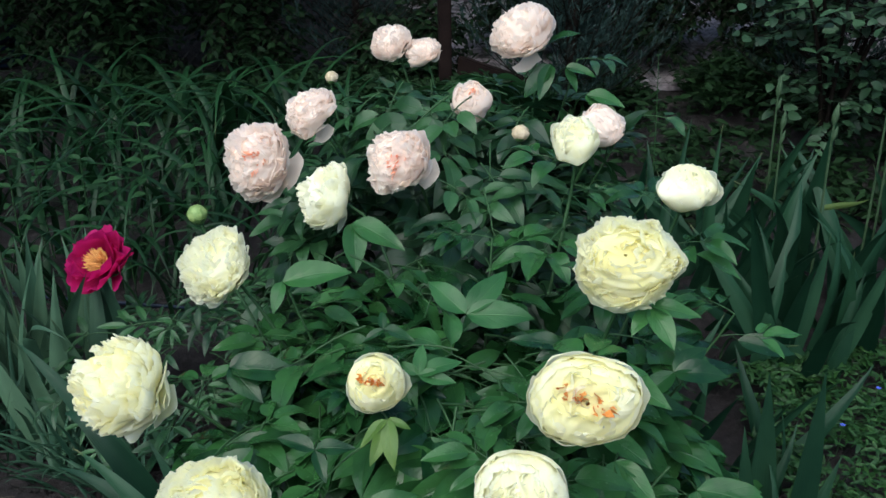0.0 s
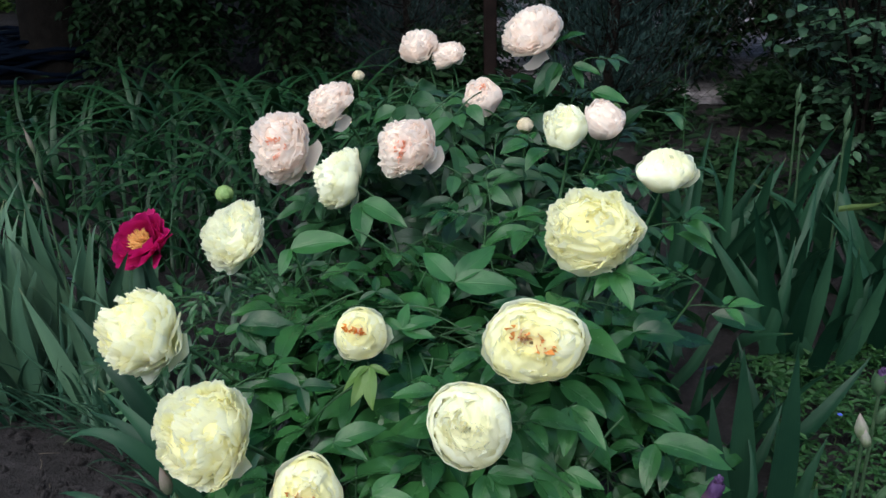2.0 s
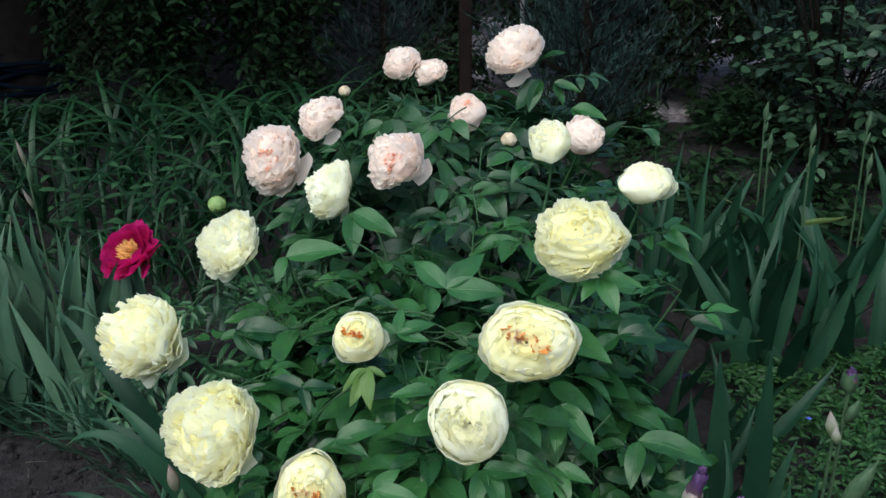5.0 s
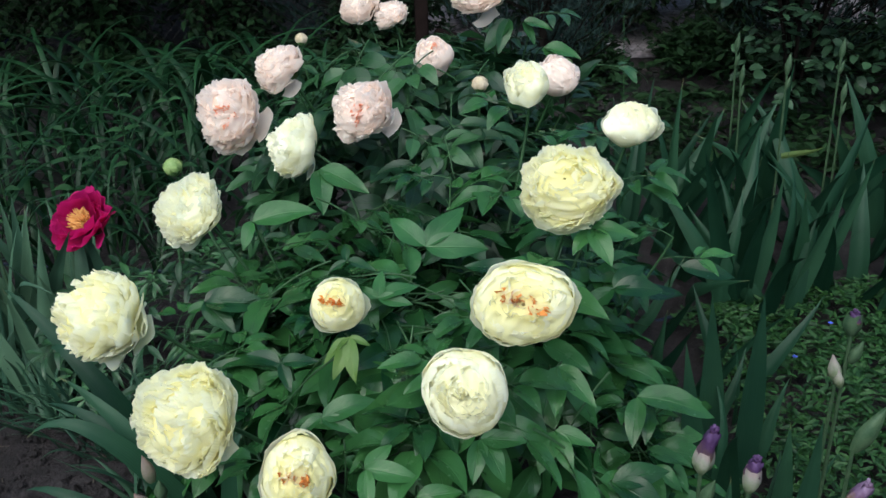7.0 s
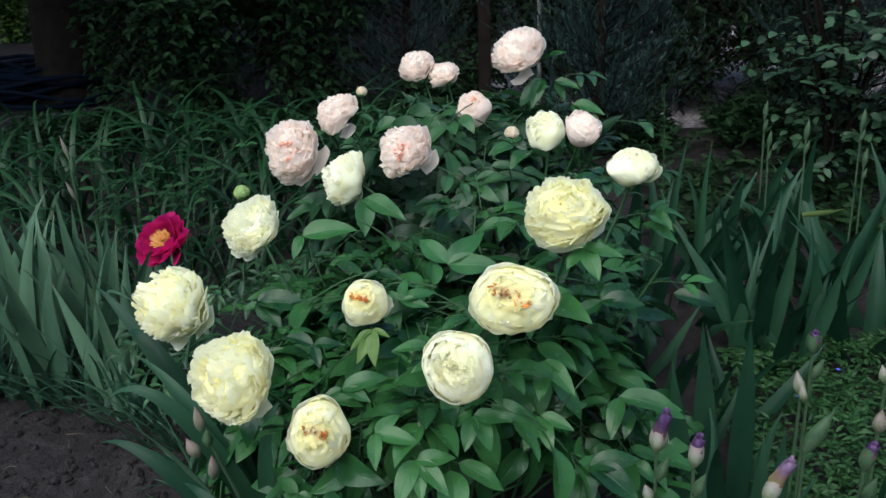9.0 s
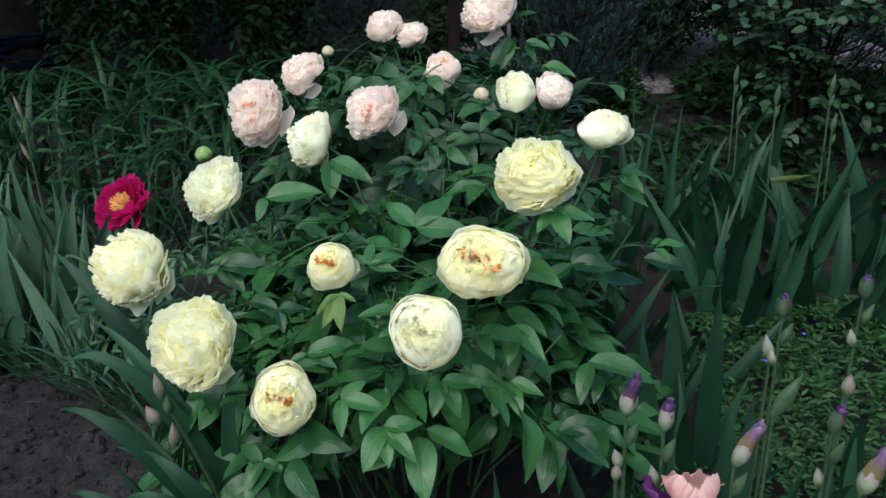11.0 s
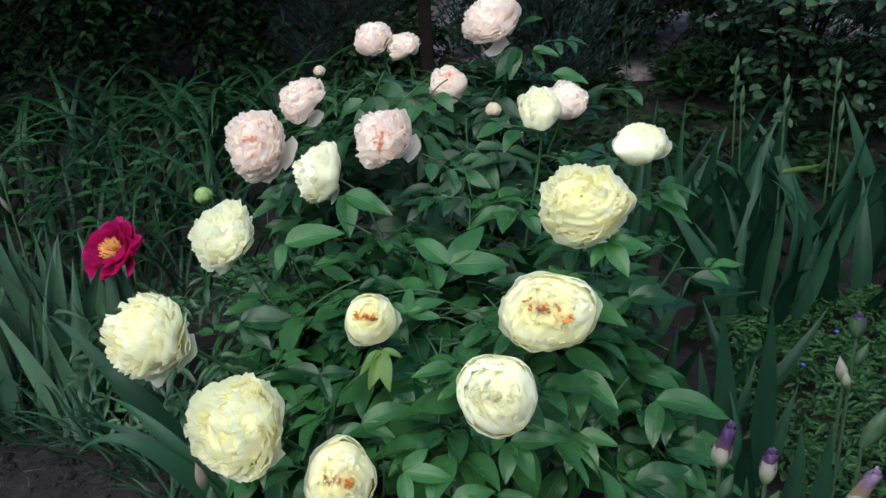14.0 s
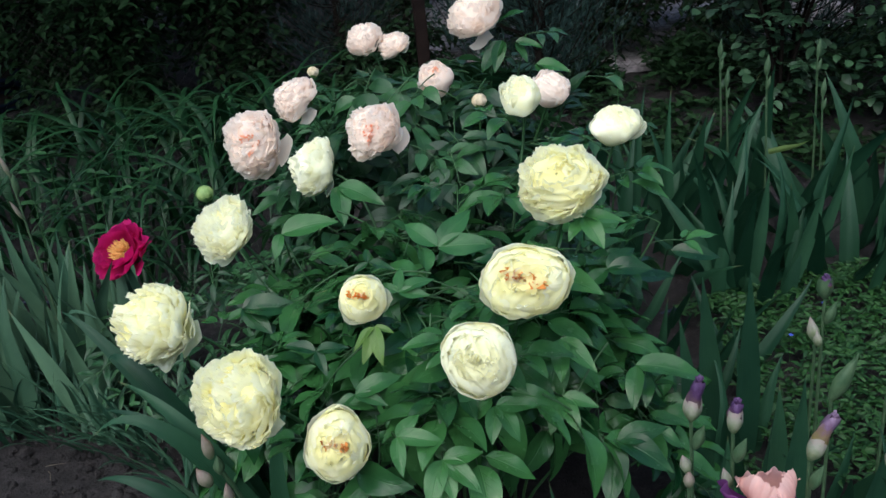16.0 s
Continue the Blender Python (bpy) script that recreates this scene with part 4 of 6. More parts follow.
# leaves that stand out singly: leaf foot and the tips of its leaflets
SINGLE_LEAVES = [
    (PEONY_LEAF, (0.252, 2.25, 1.011), ((0.33, 2.22, 1.052),)),
    (PEONY_LEAF, (0.267, 2.22, 0.97), ((0.204, 2.19, 0.895), (0.24, 2.16, 0.90))),
    (PEONY_LEAF, (0.306, 2.22, 0.961), ((0.334, 2.19, 0.909), (0.376, 2.19, 0.946))),
    (PEONY_LEAF, (0.357, 2.18, 0.901), ((0.447, 2.15, 0.877), (0.40, 2.12, 0.85))),
    (REAR_LEAF, (0.433, 2.1, 0.825), ((0.484, 2.07, 0.89),)),
    (BRIGHT_LEAF, (0.045, 1.42, 0.71), ((-0.028, 1.48, 0.745), (0.128, 1.498, 0.755), (0.165, 1.407, 0.703),)),
    (YOUNG_LEAF, (-0.08, 1.13, 0.692), ((-0.122, 1.10, 0.664), (-0.100, 1.075, 0.648), (-0.070, 1.070, 0.646), (-0.045, 1.12, 0.680))),
    (BRIGHT_LEAF, (-0.035, 1.22, 0.714), ((0.037, 1.241, 0.726), (0.024, 1.205, 0.705), (-0.028, 1.269, 0.742), (-0.072, 1.239, 0.725),)),
    (PEONY_LEAF, (0.415, 1.12, 0.553), ((0.395, 1.045, 0.51), (0.54, 1.087, 0.534),)),
    (PEONY_LEAF, (0.349, 0.98, 0.49), ((0.318, 0.882, 0.433), (0.437, 0.921, 0.456), (0.445, 0.989, 0.495),)),
    (PEONY_LEAF, (-0.194, 1.7, 0.771), ((-0.176, 1.599, 0.713), (-0.088, 1.643, 0.738),)),
    (PEONY_LEAF, (0.502, 1.57, 0.754), ((0.578, 1.522, 0.726),)),
    (PEONY_LEAF, (0.565, 1.45, 0.627), ((0.664, 1.42, 0.61),)),
    (PEONY_LEAF, (-0.041, 0.9, 0.603), ((-0.033, 0.842, 0.57), (0.038, 0.884, 0.594), (0.0, 0.931, 0.621),)),
    (PEONY_LEAF, (0.034, 0.88, 0.563), ((0.008, 0.809, 0.522), (0.049, 0.817, 0.527), (0.093, 0.827, 0.533), (0.103, 0.882, 0.564),)),
    (PEONY_LEAF, (0.135, 0.95, 0.613), ((0.123, 0.892, 0.579), (0.171, 0.893, 0.58), (0.205, 0.942, 0.609),)),
    (PEONY_LEAF, (0.256, 1.0, 0.583), ((0.277, 0.941, 0.549), (0.316, 0.977, 0.569), (0.23, 0.942, 0.549),)),
    (PEONY_LEAF, (0.265, 1.05, 0.673), ((0.254, 0.98, 0.633), (0.317, 0.991, 0.639), (0.306, 1.026, 0.659),)),
    (PEONY_LEAF, (-0.182, 1.05, 0.699), ((-0.24, 1.065, 0.708), (-0.162, 1.009, 0.675), (-0.123, 1.051, 0.7),)),
    (PEONY_LEAF, (-0.107, 0.95, 0.665), ((-0.053, 0.927, 0.652), (-0.028, 0.971, 0.677), (-0.144, 0.925, 0.65),)),
    (PEONY_LEAF, (-0.103, 1.35, 0.722), ((-0.049, 1.331, 0.711), (-0.135, 1.33, 0.71), (-0.107, 1.383, 0.741),)),
    (PEONY_LEAF, (-0.298, 1.45, 0.766), ((-0.248, 1.462, 0.773), (-0.176, 1.465, 0.775), (-0.308, 1.395, 0.734),)),
    (PEONY_LEAF, (-0.391, 1.35, 0.642), ((-0.317, 1.375, 0.656), (-0.266, 1.339, 0.635), (-0.327, 1.293, 0.609),)),
    (PEONY_LEAF, (0.214, 1.3, 0.715), ((0.125, 1.312, 0.722), (0.167, 1.275, 0.701), (0.243, 1.332, 0.734),)),
    (PEONY_LEAF, (0.345, 1.25, 0.821), ((0.368, 1.185, 0.784), (0.31, 1.208, 0.797), (0.42, 1.232, 0.811),)),
    (PEONY_LEAF, (0.378, 1.2, 0.728), ((0.463, 1.19, 0.722), (0.44, 1.236, 0.749), (0.322, 1.154, 0.702),)),
    (PEONY_LEAF, (-0.191, 0.88, 0.478), ((-0.208, 0.834, 0.452), (-0.146, 0.863, 0.468), (-0.238, 0.907, 0.493),)),
]


def single_leaf(bush, mat, foot, tips, seed):
    rng = np.random.default_rng(seed)
    g = Geo()
    o = Vector(foot) - bush.location
    g.tube(arc_points(o + Vector((rng.uniform(-0.03, 0.03), 0.12, -0.12)), o, (0, -0.03, 0.09), 6), 0.0024, 0.0016, 5, slot=1)
    for t in tips:
        d = Vector(t) - Vector(foot)
        L = d.length
        d.z += 0.12 * L
        m = frame_of(d, (rng.uniform(-0.3, 0.3), -0.45 + rng.uniform(-0.2, 0.2), 0.9), o)
        g.grid(leaflet(L * 1.05, L * (0.36 if mat is YOUNG_LEAF else rng.uniform(0.40, 0.50)), rng, rng.uniform(0.2, 0.5), 0.35, 0.05), 0, m)
    return part("leaf", g.mesh("leaf", mat, STEM), bush)


for i, (mat, foot, tips) in enumerate(SINGLE_LEAVES):
    single_leaf(rear if foot[1] > 1.65 else front, mat, foot, tips, 400 + i)

for k in range(9):
    a = k * 0.7
    for bush, h in ((front, 0.36), (rear, 0.5)):
        root = bush.location + Vector((0.05 * math.cos(a), 0.05 * math.sin(a), 0))
        tip = bush.location + Vector((0.32 * math.cos(a), 0.32 * math.sin(a), h))
        stem_between(bush, root, tip, (math.cos(a), math.sin(a), 0.8), 0.006, 0.003)


# ---------------------------------------------------------------- red peony
def build_red_peony():
    at = Vector((-0.938, 2.085, 0.482))
    plant = thing("red_peony", (-0.86, 2.16, 0.0), "crimson single peony with golden stamens, low leafy plant", "peony")
    rng = np.random.default_rng(77)
    ax = Vector((-0.26, -0.62, 0.74)).normalized()
    f = new("flower")
    f.parent = plant
    f.matrix_basis = Matrix.Translation(at - plant.location) @ ax.to_track_quat("Z", "Y").to_matrix().to_4x4()
    f["label"] = "open crimson flower"
    R = 0.096
    specs = []
    for i in range(8):
        th = radians(rng.uniform(68, 88))
        specs.append((((0.06 * R, -0.30 * R), (1.05 * R * math.sin(th), 1.05 * R * math.cos(th)), rng.uniform(18, 34), R * 0.58, 0.30, 0.17 * R, rng, 10, 12, 0.06, 0.12, 0.34), i * 0.785 + rng.uniform(-0.15, 0.15), rng.uniform(-8, 8)))
    for i in range(9):
        th = radians(rng.uniform(34, 64))
        specs.append((((0.06 * R, -0.25 * R), (0.95 * R * math.sin(th), 0.95 * R * math.cos(th)), rng.uniform(18, 34), R * 0.50, 0.35, 0.19 * R, rng, 10, 12, 0.08, 0.12, 0.34), i * 1.047 + 0.3, rng.uniform(-8, 8)))
    add_petals(f, specs, RED)
    stamens(f, R, ANTHER, rng, 120, 0.55, 0.0, 0.36)
    sepals(f, R, -0.3, rng)
    stem_between(plant, plant.location, at - ax * R * 0.3, ax)
    low = leaf_set(REAR_LEAF, 78, (0.7, 0.95), 0.55)[0]
    for i in range(105):
        a, s = rng.uniform(0, 6.28), math.sqrt(rng.random())
        p = Vector((0.20 + 0.40 * s * math.cos(a), -0.16 + 0.40 * s * math.sin(a), 0.40 - 0.14 * s + rng.uniform(-0.14, 0.04)))
        out = Vector((math.cos(a), math.sin(a), rng.normal(0, 0.2)))
        if (p + plant.location - at).length < 0.16:
            continue
        part("leaf", low[rng.integers(8)], plant, "", frame_of(out, Vector((0, -0.2, 1)) + out * 0.3, p - out * 0.08, rng.uniform(0.7, 1.0)))


build_red_peony()


# ---------------------------------------------------------------- sword leaves
def blade_mesh(length, width, bend, rng, mat, rows=12, cols=4, fold=0.35, twist=0.3, droop=1.0, blunt=0.9):
    """A sword-shaped leaf that rises along +Z and bends towards +Y."""
    v = np.linspace(0, 1, rows + 1)
    a = bend * v ** (1.2 + droop)
    step = np.stack([np.sin(a), np.cos(a)], 1)
    mid = (step[:-1] + step[1:]) / 2
    line = np.concatenate([[[0, 0]], np.cumsum(mid, 0)]) * length / rows
    wide = width * 0.5 * (0.75 + 0.55 * np.sin(np.pi * np.minimum(1, v * 0.9 + 0.15))) * (1 - v ** 2.2) ** blunt
    u = np.linspace(-1, 1, cols + 1)
    P = np.zeros((rows + 1, cols + 1, 3))
    sway = 0.02 * length * smooth_noise(rng, rows + 1, 4)
    for i in range(rows + 1):
        tw = twist * v[i]
        x = u * wide[i]
        depth = fold * (np.abs(x) - wide[i] * 0.5)
        n = np.array([0, math.cos(a[i]), -math.sin(a[i])])
        P[i] = np.stack([x * math.cos(tw) + sway[i], np.full_like(x, line[i, 0]), np.full_like(x, line[i, 1])], 1) + np.outer(depth + x * math.sin(tw), n)
    return Geo().grid(P).mesh("blade", mat)


def blade_set(mat, seed, count, length, width, bend, **extra):
    rng = np.random.default_rng(seed)
    return [blade_mesh(rng.uniform(*length), rng.uniform(*width), rng.uniform(*bend), rng, mat, twist=rng.uniform(-0.5, 0.5), **extra) for _ in range(count)]


def clump(name, at, label, category, group, meshes, places, seed, lean=(0.05, 0.35), size=(0.8, 1.15), heading=None, spread=1.0, fan=0):
    """A clump of blades in fans; places: (x, y) of each foot."""
    rng = np.random.default_rng(seed)
    c = thing(name, at, label, category, group)
    for x, y in places:
        if fan:
            turn = rng.choice((0, 180)) + rng.normal(0, 32)
        else:
            turn = rng.uniform(0, 360) if heading is None else heading + rng.normal(0, 40 * spread)
        m = pose(x - at[0], y - at[1], ground_height(x, y) - 0.01 - at[2], 0, 0, turn) @ pose(0, 0, 0, -math.degrees(rng.uniform(*lean)), rng.normal(0, fan if fan else 5), 0) @ Matrix.Scale(rng.uniform(*size), 4)
        part("blade", meshes[rng.integers(len(meshes))], c, "", m)
    return c


def scatter(seed, count, x0, x1, y0, y1, keep=None):
    rng = np.random.default_rng(seed)
    out = []
    while len(out) < count:
        x, y = rng.uniform(x0, x1), rng.uniform(y0, y1)
        if keep is None or keep(x, y):
            out.append((x, y))
    return out


BROAD = blade_set(IRIS, 41, 12, (0.52, 0.70), (0.050, 0.066), (0.1, 0.9))
BROAD_GREEN = blade_set(IRIS_GREEN, 42, 16, (0.46, 0.72), (0.046, 0.066), (0.1, 1.0))
NARROW = blade_set(IRIS_NARROW, 43, 12, (0.24, 0.42), (0.013, 0.024), (0.2, 1.2))
STRAP = blade_set(DAYLILY, 44, 18, (0.80, 1.25), (0.023, 0.036), (1.9, 2.9), rows=14, cols=2, droop=0.35)

left_iris = clump("iris_clump", (-1.28, 1.98, 0), "broad grey-green iris leaves with one budded stalk", "iris", "irises", BROAD,
                  scatter(51, 48, -1.75, -0.98, 1.86, 2.30), 52, (0.02, 0.20), (0.72, 1.0), fan=12)
clump("iris_clump", (-1.85, 1.9, 0), "broad grey-green iris leaves", "iris", "irises", BROAD, scatter(151, 30, -2.2, -1.7, 1.95, 2.4), 152, (0.02, 0.25), (0.68, 0.98), fan=17)


def edge_y(x):
    """Front edge of the narrow-leaved clump towards the bare soil."""
    return np.interp(x, [-2.2, -1.33, -1.1, -0.82, -0.66], [1.95, 1.86, 1.78, 1.64, 1.36])


clump("iris_clump", (-1.1, 1.75, 0), "dense tuft of narrow blue-green iris leaves", "iris", "irises", NARROW,
      scatter(53, 235, -1.75, -0.62, 1.36, 2.1, lambda x, y: 0.03 < y - edge_y(x) < 0.36), 54, (0.05, 0.85), (0.55, 1.0))
clump("iris_clump", (-1.05, 1.7, 0), "narrow blue-green iris leaves flopping over the bare soil", "iris", "irises", NARROW,
      scatter(153, 120, -1.75, -0.66, 1.36, 2.1, lambda x, y: 0.0 < y - edge_y(x) < 0.14), 154, (0.30, 0.75), (0.5, 0.8), heading=140, spread=0.9)

front_left = clump("iris_clump", (-0.40, 1.12, 0), "broad iris leaves leaning out with peach-coloured buds", "iris", "irises", BROAD,
                   scatter(55, 5, -0.42, -0.30, 1.15, 1.35), 56, (0.1, 0.4), (0.75, 0.95), heading=95, spread=0.7)


def blade_between(c, foot, mid, tip, width, mat, face=(0, -0.55, 0.83), seed=1):
    """A broad blade from its foot through mid to its tip."""
    rng = np.random.default_rng(seed)
    f, m, t = (np.array(q, float) - np.array(c.location) for q in (foot, mid, tip))
    k = 2 * m - 0.5 * (f + t)
    v = np.linspace(0, 1, 15)
    line = (1 - v)[:, None] ** 2 * f + (2 * v * (1 - v))[:, None] * k + (v ** 2)[:, None] * t
    tang = np.gradient(line, axis=0)
    tang /= np.linalg.norm(tang, axis=1)[:, None]
    n = np.array(face) + rng.normal(0, 0.12, 3)
    side = np.cross(tang, n)
    side /= np.linalg.norm(side, axis=1)[:, None]
    up = np.cross(side, tang)
    wide = width * 0.5 * (0.75 + 0.5 * np.sin(np.pi * np.minimum(1, v * 0.9 + 0.15))) * (1 - v ** 2.2) ** 0.95
    u = np.linspace(-1, 1, 5)
    P = line[:, None] + side[:, None] * (u[None, :] * wide[:, None])[..., None] + up[:, None] * (0.3 * (np.abs(u)[None, :] - 0.5) * wide[:, None])[..., None]
    return part("blade", Geo().grid(P).mesh("blade", mat), c)


for i, (foot, mid, tip, width) in enumerate((
        ((-0.30, 1.14, 0), (-0.48, 1.08, 0.497), (-0.667, 1.10, 0.522), 0.048),
        ((-0.28, 1.05, 0), (-0.466, 0.98, 0.419), (-0.645, 1.02, 0.476), 0.050),
        ((-0.20, 0.98, 0), (-0.306, 0.86, 0.400), (-0.432, 0.92, 0.463), 0.050),
        ((-0.32, 1.02, 0), (-0.496, 0.93, 0.300), (-0.615, 0.95, 0.323), 0.040),
        ((-0.36, 1.22, 0), (-0.556, 1.22, 0.517), (-0.695, 1.30, 0.572), 0.055),
        ((-0.45, 1.36, 0), (-0.691, 1.40, 0.469), (-0.867, 1.50, 0.605), 0.050),
        ((-0.34, 1.16, 0), (-0.447, 1.10, 0.456), (-0.635, 1.20, 0.583), 0.055),
        ((-0.30, 1.06, 0), (-0.292, 1.00, 0.440), (-0.253, 1.05, 0.575), 0.045),
        ((-0.26, 1.00, 0), (-0.360, 0.90, 0.330), (-0.480, 0.90, 0.360), 0.045),
        ((-0.40, 1.28, 0), (-0.560, 1.26, 0.360), (-0.760, 1.34, 0.420), 0.050),
        ((-0.36, 1.20, 0), (-0.420, 1.16, 0.400), (-0.500, 1.20, 0.600), 0.055))):
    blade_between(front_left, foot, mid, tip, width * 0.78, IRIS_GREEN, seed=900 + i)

# upright broad blades behind the narrow tuft, and one that hangs over
for i, (x, y, z, lean, width) in enumerate(((-1.29, 2.10, 0.66, -0.04, 0.056), (-1.25, 2.12, 0.61, 0.03, 0.052), (-1.13, 2.10, 0.58, 0.06, 0.056), (-1.09, 2.08, 0.55, 0.10, 0.050),
                                            (-1.42, 2.10, 0.60, -0.05, 0.058), (-1.35, 2.06, 0.54, 0.02, 0.054), (-1.19, 2.14, 0.55, 0.00, 0.050), (-1.52, 2.12, 0.58, -0.03, 0.056),
                                            (-0.99, 2.12, 0.57, -0.03, 0.042), (-0.96, 2.10, 0.53, -0.06, 0.040), (-1.62, 2.08, 0.56, -0.06, 0.056), (-1.05, 2.04, 0.45, 0.12, 0.050))):
    blade_between(left_iris, (x - lean * 1.3, y + 0.03, 0), (x - lean * 0.6, y, z * 0.5), (x, y, z), width, IRIS, (0.15, -1, 0.25), 960 + i)
blade_between(left_iris, (-1.06, 1.98, 0), (-1.10, 1.93, 0.34), (-0.97, 1.88, 0.37), 0.034, IRIS, (0, -0.5, 0.8), 975)

right_front = clump("iris_clump", (0.72, 1.08, 0), "green iris leaves with purple and cream buds on stalks", "iris", "irises", BROAD_GREEN,
                    scatter(57, 24, 0.58, 1.15, 0.98, 1.40), 58, (0.02, 0.25), (0.42, 0.74), fan=17)
right_mid = clump("iris_clump", (1.15, 2.45, 0), "tall green iris leaves with budded stalks", "iris", "irises", BROAD_GREEN,
                  scatter(59, 58, 0.84, 1.95, 2.3, 3.0) + scatter(159, 18, 0.86, 1.6, 2.14, 2.36), 60, (0.02, 0.40), (0.7, 1.10), fan=27)
clump("iris_clump", (0.62, 2.4, 0), "a few green iris leaves behind the peonies", "iris", "irises", BROAD_GREEN,
      scatter(61, 13, 0.60, 0.98, 2.2, 2.95), 62, (0.02, 0.35), (0.75, 1.05), fan=17)
clump("iris_clump", (1.75, 1.9, 0), "green iris leaves at the edge of the bed", "iris", "irises", BROAD_GREEN,
      scatter(63, 12, 1.5, 2.1, 1.3, 2.2), 64, (0.02, 0.35), (0.75, 1.1), fan=17)


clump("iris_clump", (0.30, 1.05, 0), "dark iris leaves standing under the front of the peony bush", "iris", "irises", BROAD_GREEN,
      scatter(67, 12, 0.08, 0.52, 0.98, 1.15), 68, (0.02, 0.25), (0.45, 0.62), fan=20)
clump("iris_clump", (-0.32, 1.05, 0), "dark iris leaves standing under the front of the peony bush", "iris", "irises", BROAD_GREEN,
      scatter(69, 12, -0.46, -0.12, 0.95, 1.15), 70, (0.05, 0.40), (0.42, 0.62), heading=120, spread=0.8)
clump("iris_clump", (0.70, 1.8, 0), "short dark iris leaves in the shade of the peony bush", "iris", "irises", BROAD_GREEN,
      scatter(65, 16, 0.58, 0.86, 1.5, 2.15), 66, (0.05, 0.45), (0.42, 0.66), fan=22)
for i, (tip, lean, width) in enumerate((((0.637, 1.45, 0.556), -0.03, 0.050), ((0.746, 1.45, 0.558), 0.0, 0.050), ((0.546, 1.30, 0.543), -0.05, 0.048), ((1.075, 2.25, 0.47), 0.05, 0.046),
                                        ((0.739, 1.10, 0.502), 0.02, 0.045), ((1.24, 2.2, 0.45), 0.10, 0.046), ((0.73, 1.20, 0.419), 0.0, 0.045), ((1.36, 2.3, 0.50), 0.12, 0.046), ((0.60, 1.12, 0.36), 0.02, 0.045), ((0.88, 1.02, 0.42), 0.05, 0.048))):
    x, y, z = tip
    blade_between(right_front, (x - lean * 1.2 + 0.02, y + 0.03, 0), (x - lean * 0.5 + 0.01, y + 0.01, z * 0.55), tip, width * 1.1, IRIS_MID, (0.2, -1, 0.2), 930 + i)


def bud_profile(kind):
    return np.array({"pointed": [0.45, 0.8, 1.0, 0.95, 0.7, 0.4, 0.06], "plump": [0.34, 0.70, 0.92, 1.0, 0.86, 0.50, 0.08], "open": [0.32, 0.66, 0.90, 1.0, 0.98, 0.92, 0.82]}[kind])


def uneven(g, radius, at):
    """Dents and a slight ridge, so that no two buds are alike."""
    rng = np.random.default_rng(int(abs(at[0] * 7919 + at[2] * 104729) * 10) % 100000)
    v = g.v[-1]
    n = len(v) // 11
    ring = np.tile(np.arange(11) % 10, n)
    dent = rng.normal(0, 0.10, 10)
    c = np.repeat(v.reshape(n, 11, 3)[:, :10].mean(1), 11, axis=0)
    v[:] = c + (v - c) * (1 + dent[ring])[:, None]
    tip = v.reshape(n, 11, 3)[-1]
    tip[:, 2] += rng.normal(0, radius * 0.12, 10)[np.arange(11) % 10]
    return g


def iris_bud(stalk, at, way, length, radius, mat, kind="pointed", cap=None, cap_length=0.0, label=""):
    """A bud in its papery sheath, with the petals' furled tip above it where it shows."""
    at, way = Vector(at), Vector(way).normalized()
    pts = np.array([at + way * length * t for t in np.linspace(0, 1, 7)])
    b = part("bud", uneven(Geo().tube(pts, 0, 0, 10, profile=bud_profile(kind) * radius), radius, at).mesh("bud", mat), stalk, label)
    if cap:
        rng = np.random.default_rng(int(abs(at.x * 1e4)) + 3)
        g = Geo()
        top = at + way * length * 0.62
        ts = np.linspace(0, 1, 9)
        prof = np.interp(ts, [0, 0.25, 0.6, 0.85, 1.0], [0.80, 0.88, 0.72, 0.66, 0.50]) * radius
        turn = np.array([top + way * cap_length * t + Vector((0.1, 0, 0)) * cap_length * t * t for t in ts])
        g.tube(turn, 0, 0, 10, profile=prof)
        ring = np.tile(np.linspace(0, 2 * np.pi, 11), 9)
        rise = np.repeat(ts, 11)
        centre = np.repeat(turn, 11, axis=0)
        g.v[-1] = centre + (g.v[-1] - centre) * (1 + 0.22 * np.sin(3 * ring + 5 * rise) * (0.3 + rise))[:, None]
        g.v[-1] += rng.normal(0, 0.0010, g.v[-1].shape) * rise[:, None]
        end = Vector(turn[-1])
        for i in range(6):
            a = i * 1.05 + rng.uniform(-0.3, 0.3)
            side = Vector((math.cos(a) * 0.6, math.sin(a) * 0.6, 0.8)) * radius * rng.uniform(0.4, 0.9)
            g.tube(arc_points(end - way * 0.006, end + side * 0.8, way * 0.003, 4), radius * 0.34, radius * 0.16, 5)
        part("furled_petals", g.mesh("furled_petals", cap), b, "dark purple furled petals")
    return b


def stalk_on(clump_ob, foot, top, r=0.0042, bow=(0, 0, 0.2)):
    s = part("stalk", Geo().tube(arc_points(Vector(foot) - clump_ob.location, Vector(top) - clump_ob.location, bow, 10), r, r * 0.75, 7).mesh("stalk", SPATHE), clump_ob)
    return s


def local(c, p):
    return Vector(p) - c.location


# stalk behind the narrow leaves, with two bronze-pink buds
s = stalk_on(left_iris, (-1.17, 2.02, 0), (-1.155, 2.0, 0.80))
iris_bud(s, local(left_iris, (-1.155, 2.0, 0.79)), (-0.2, 0, 1), 0.075, 0.0062, SHEATH_PINK)
iris_bud(s, local(left_iris, (-1.160, 2.0, 0.66)), (-0.3, -0.1, 1), 0.065, 0.006, SHEATH_PINK)
iris_bud(s, local(left_iris, (-1.152, 2.0, 0.735)), (0.15, -0.1, 1), 0.07, 0.009, SPATHE)

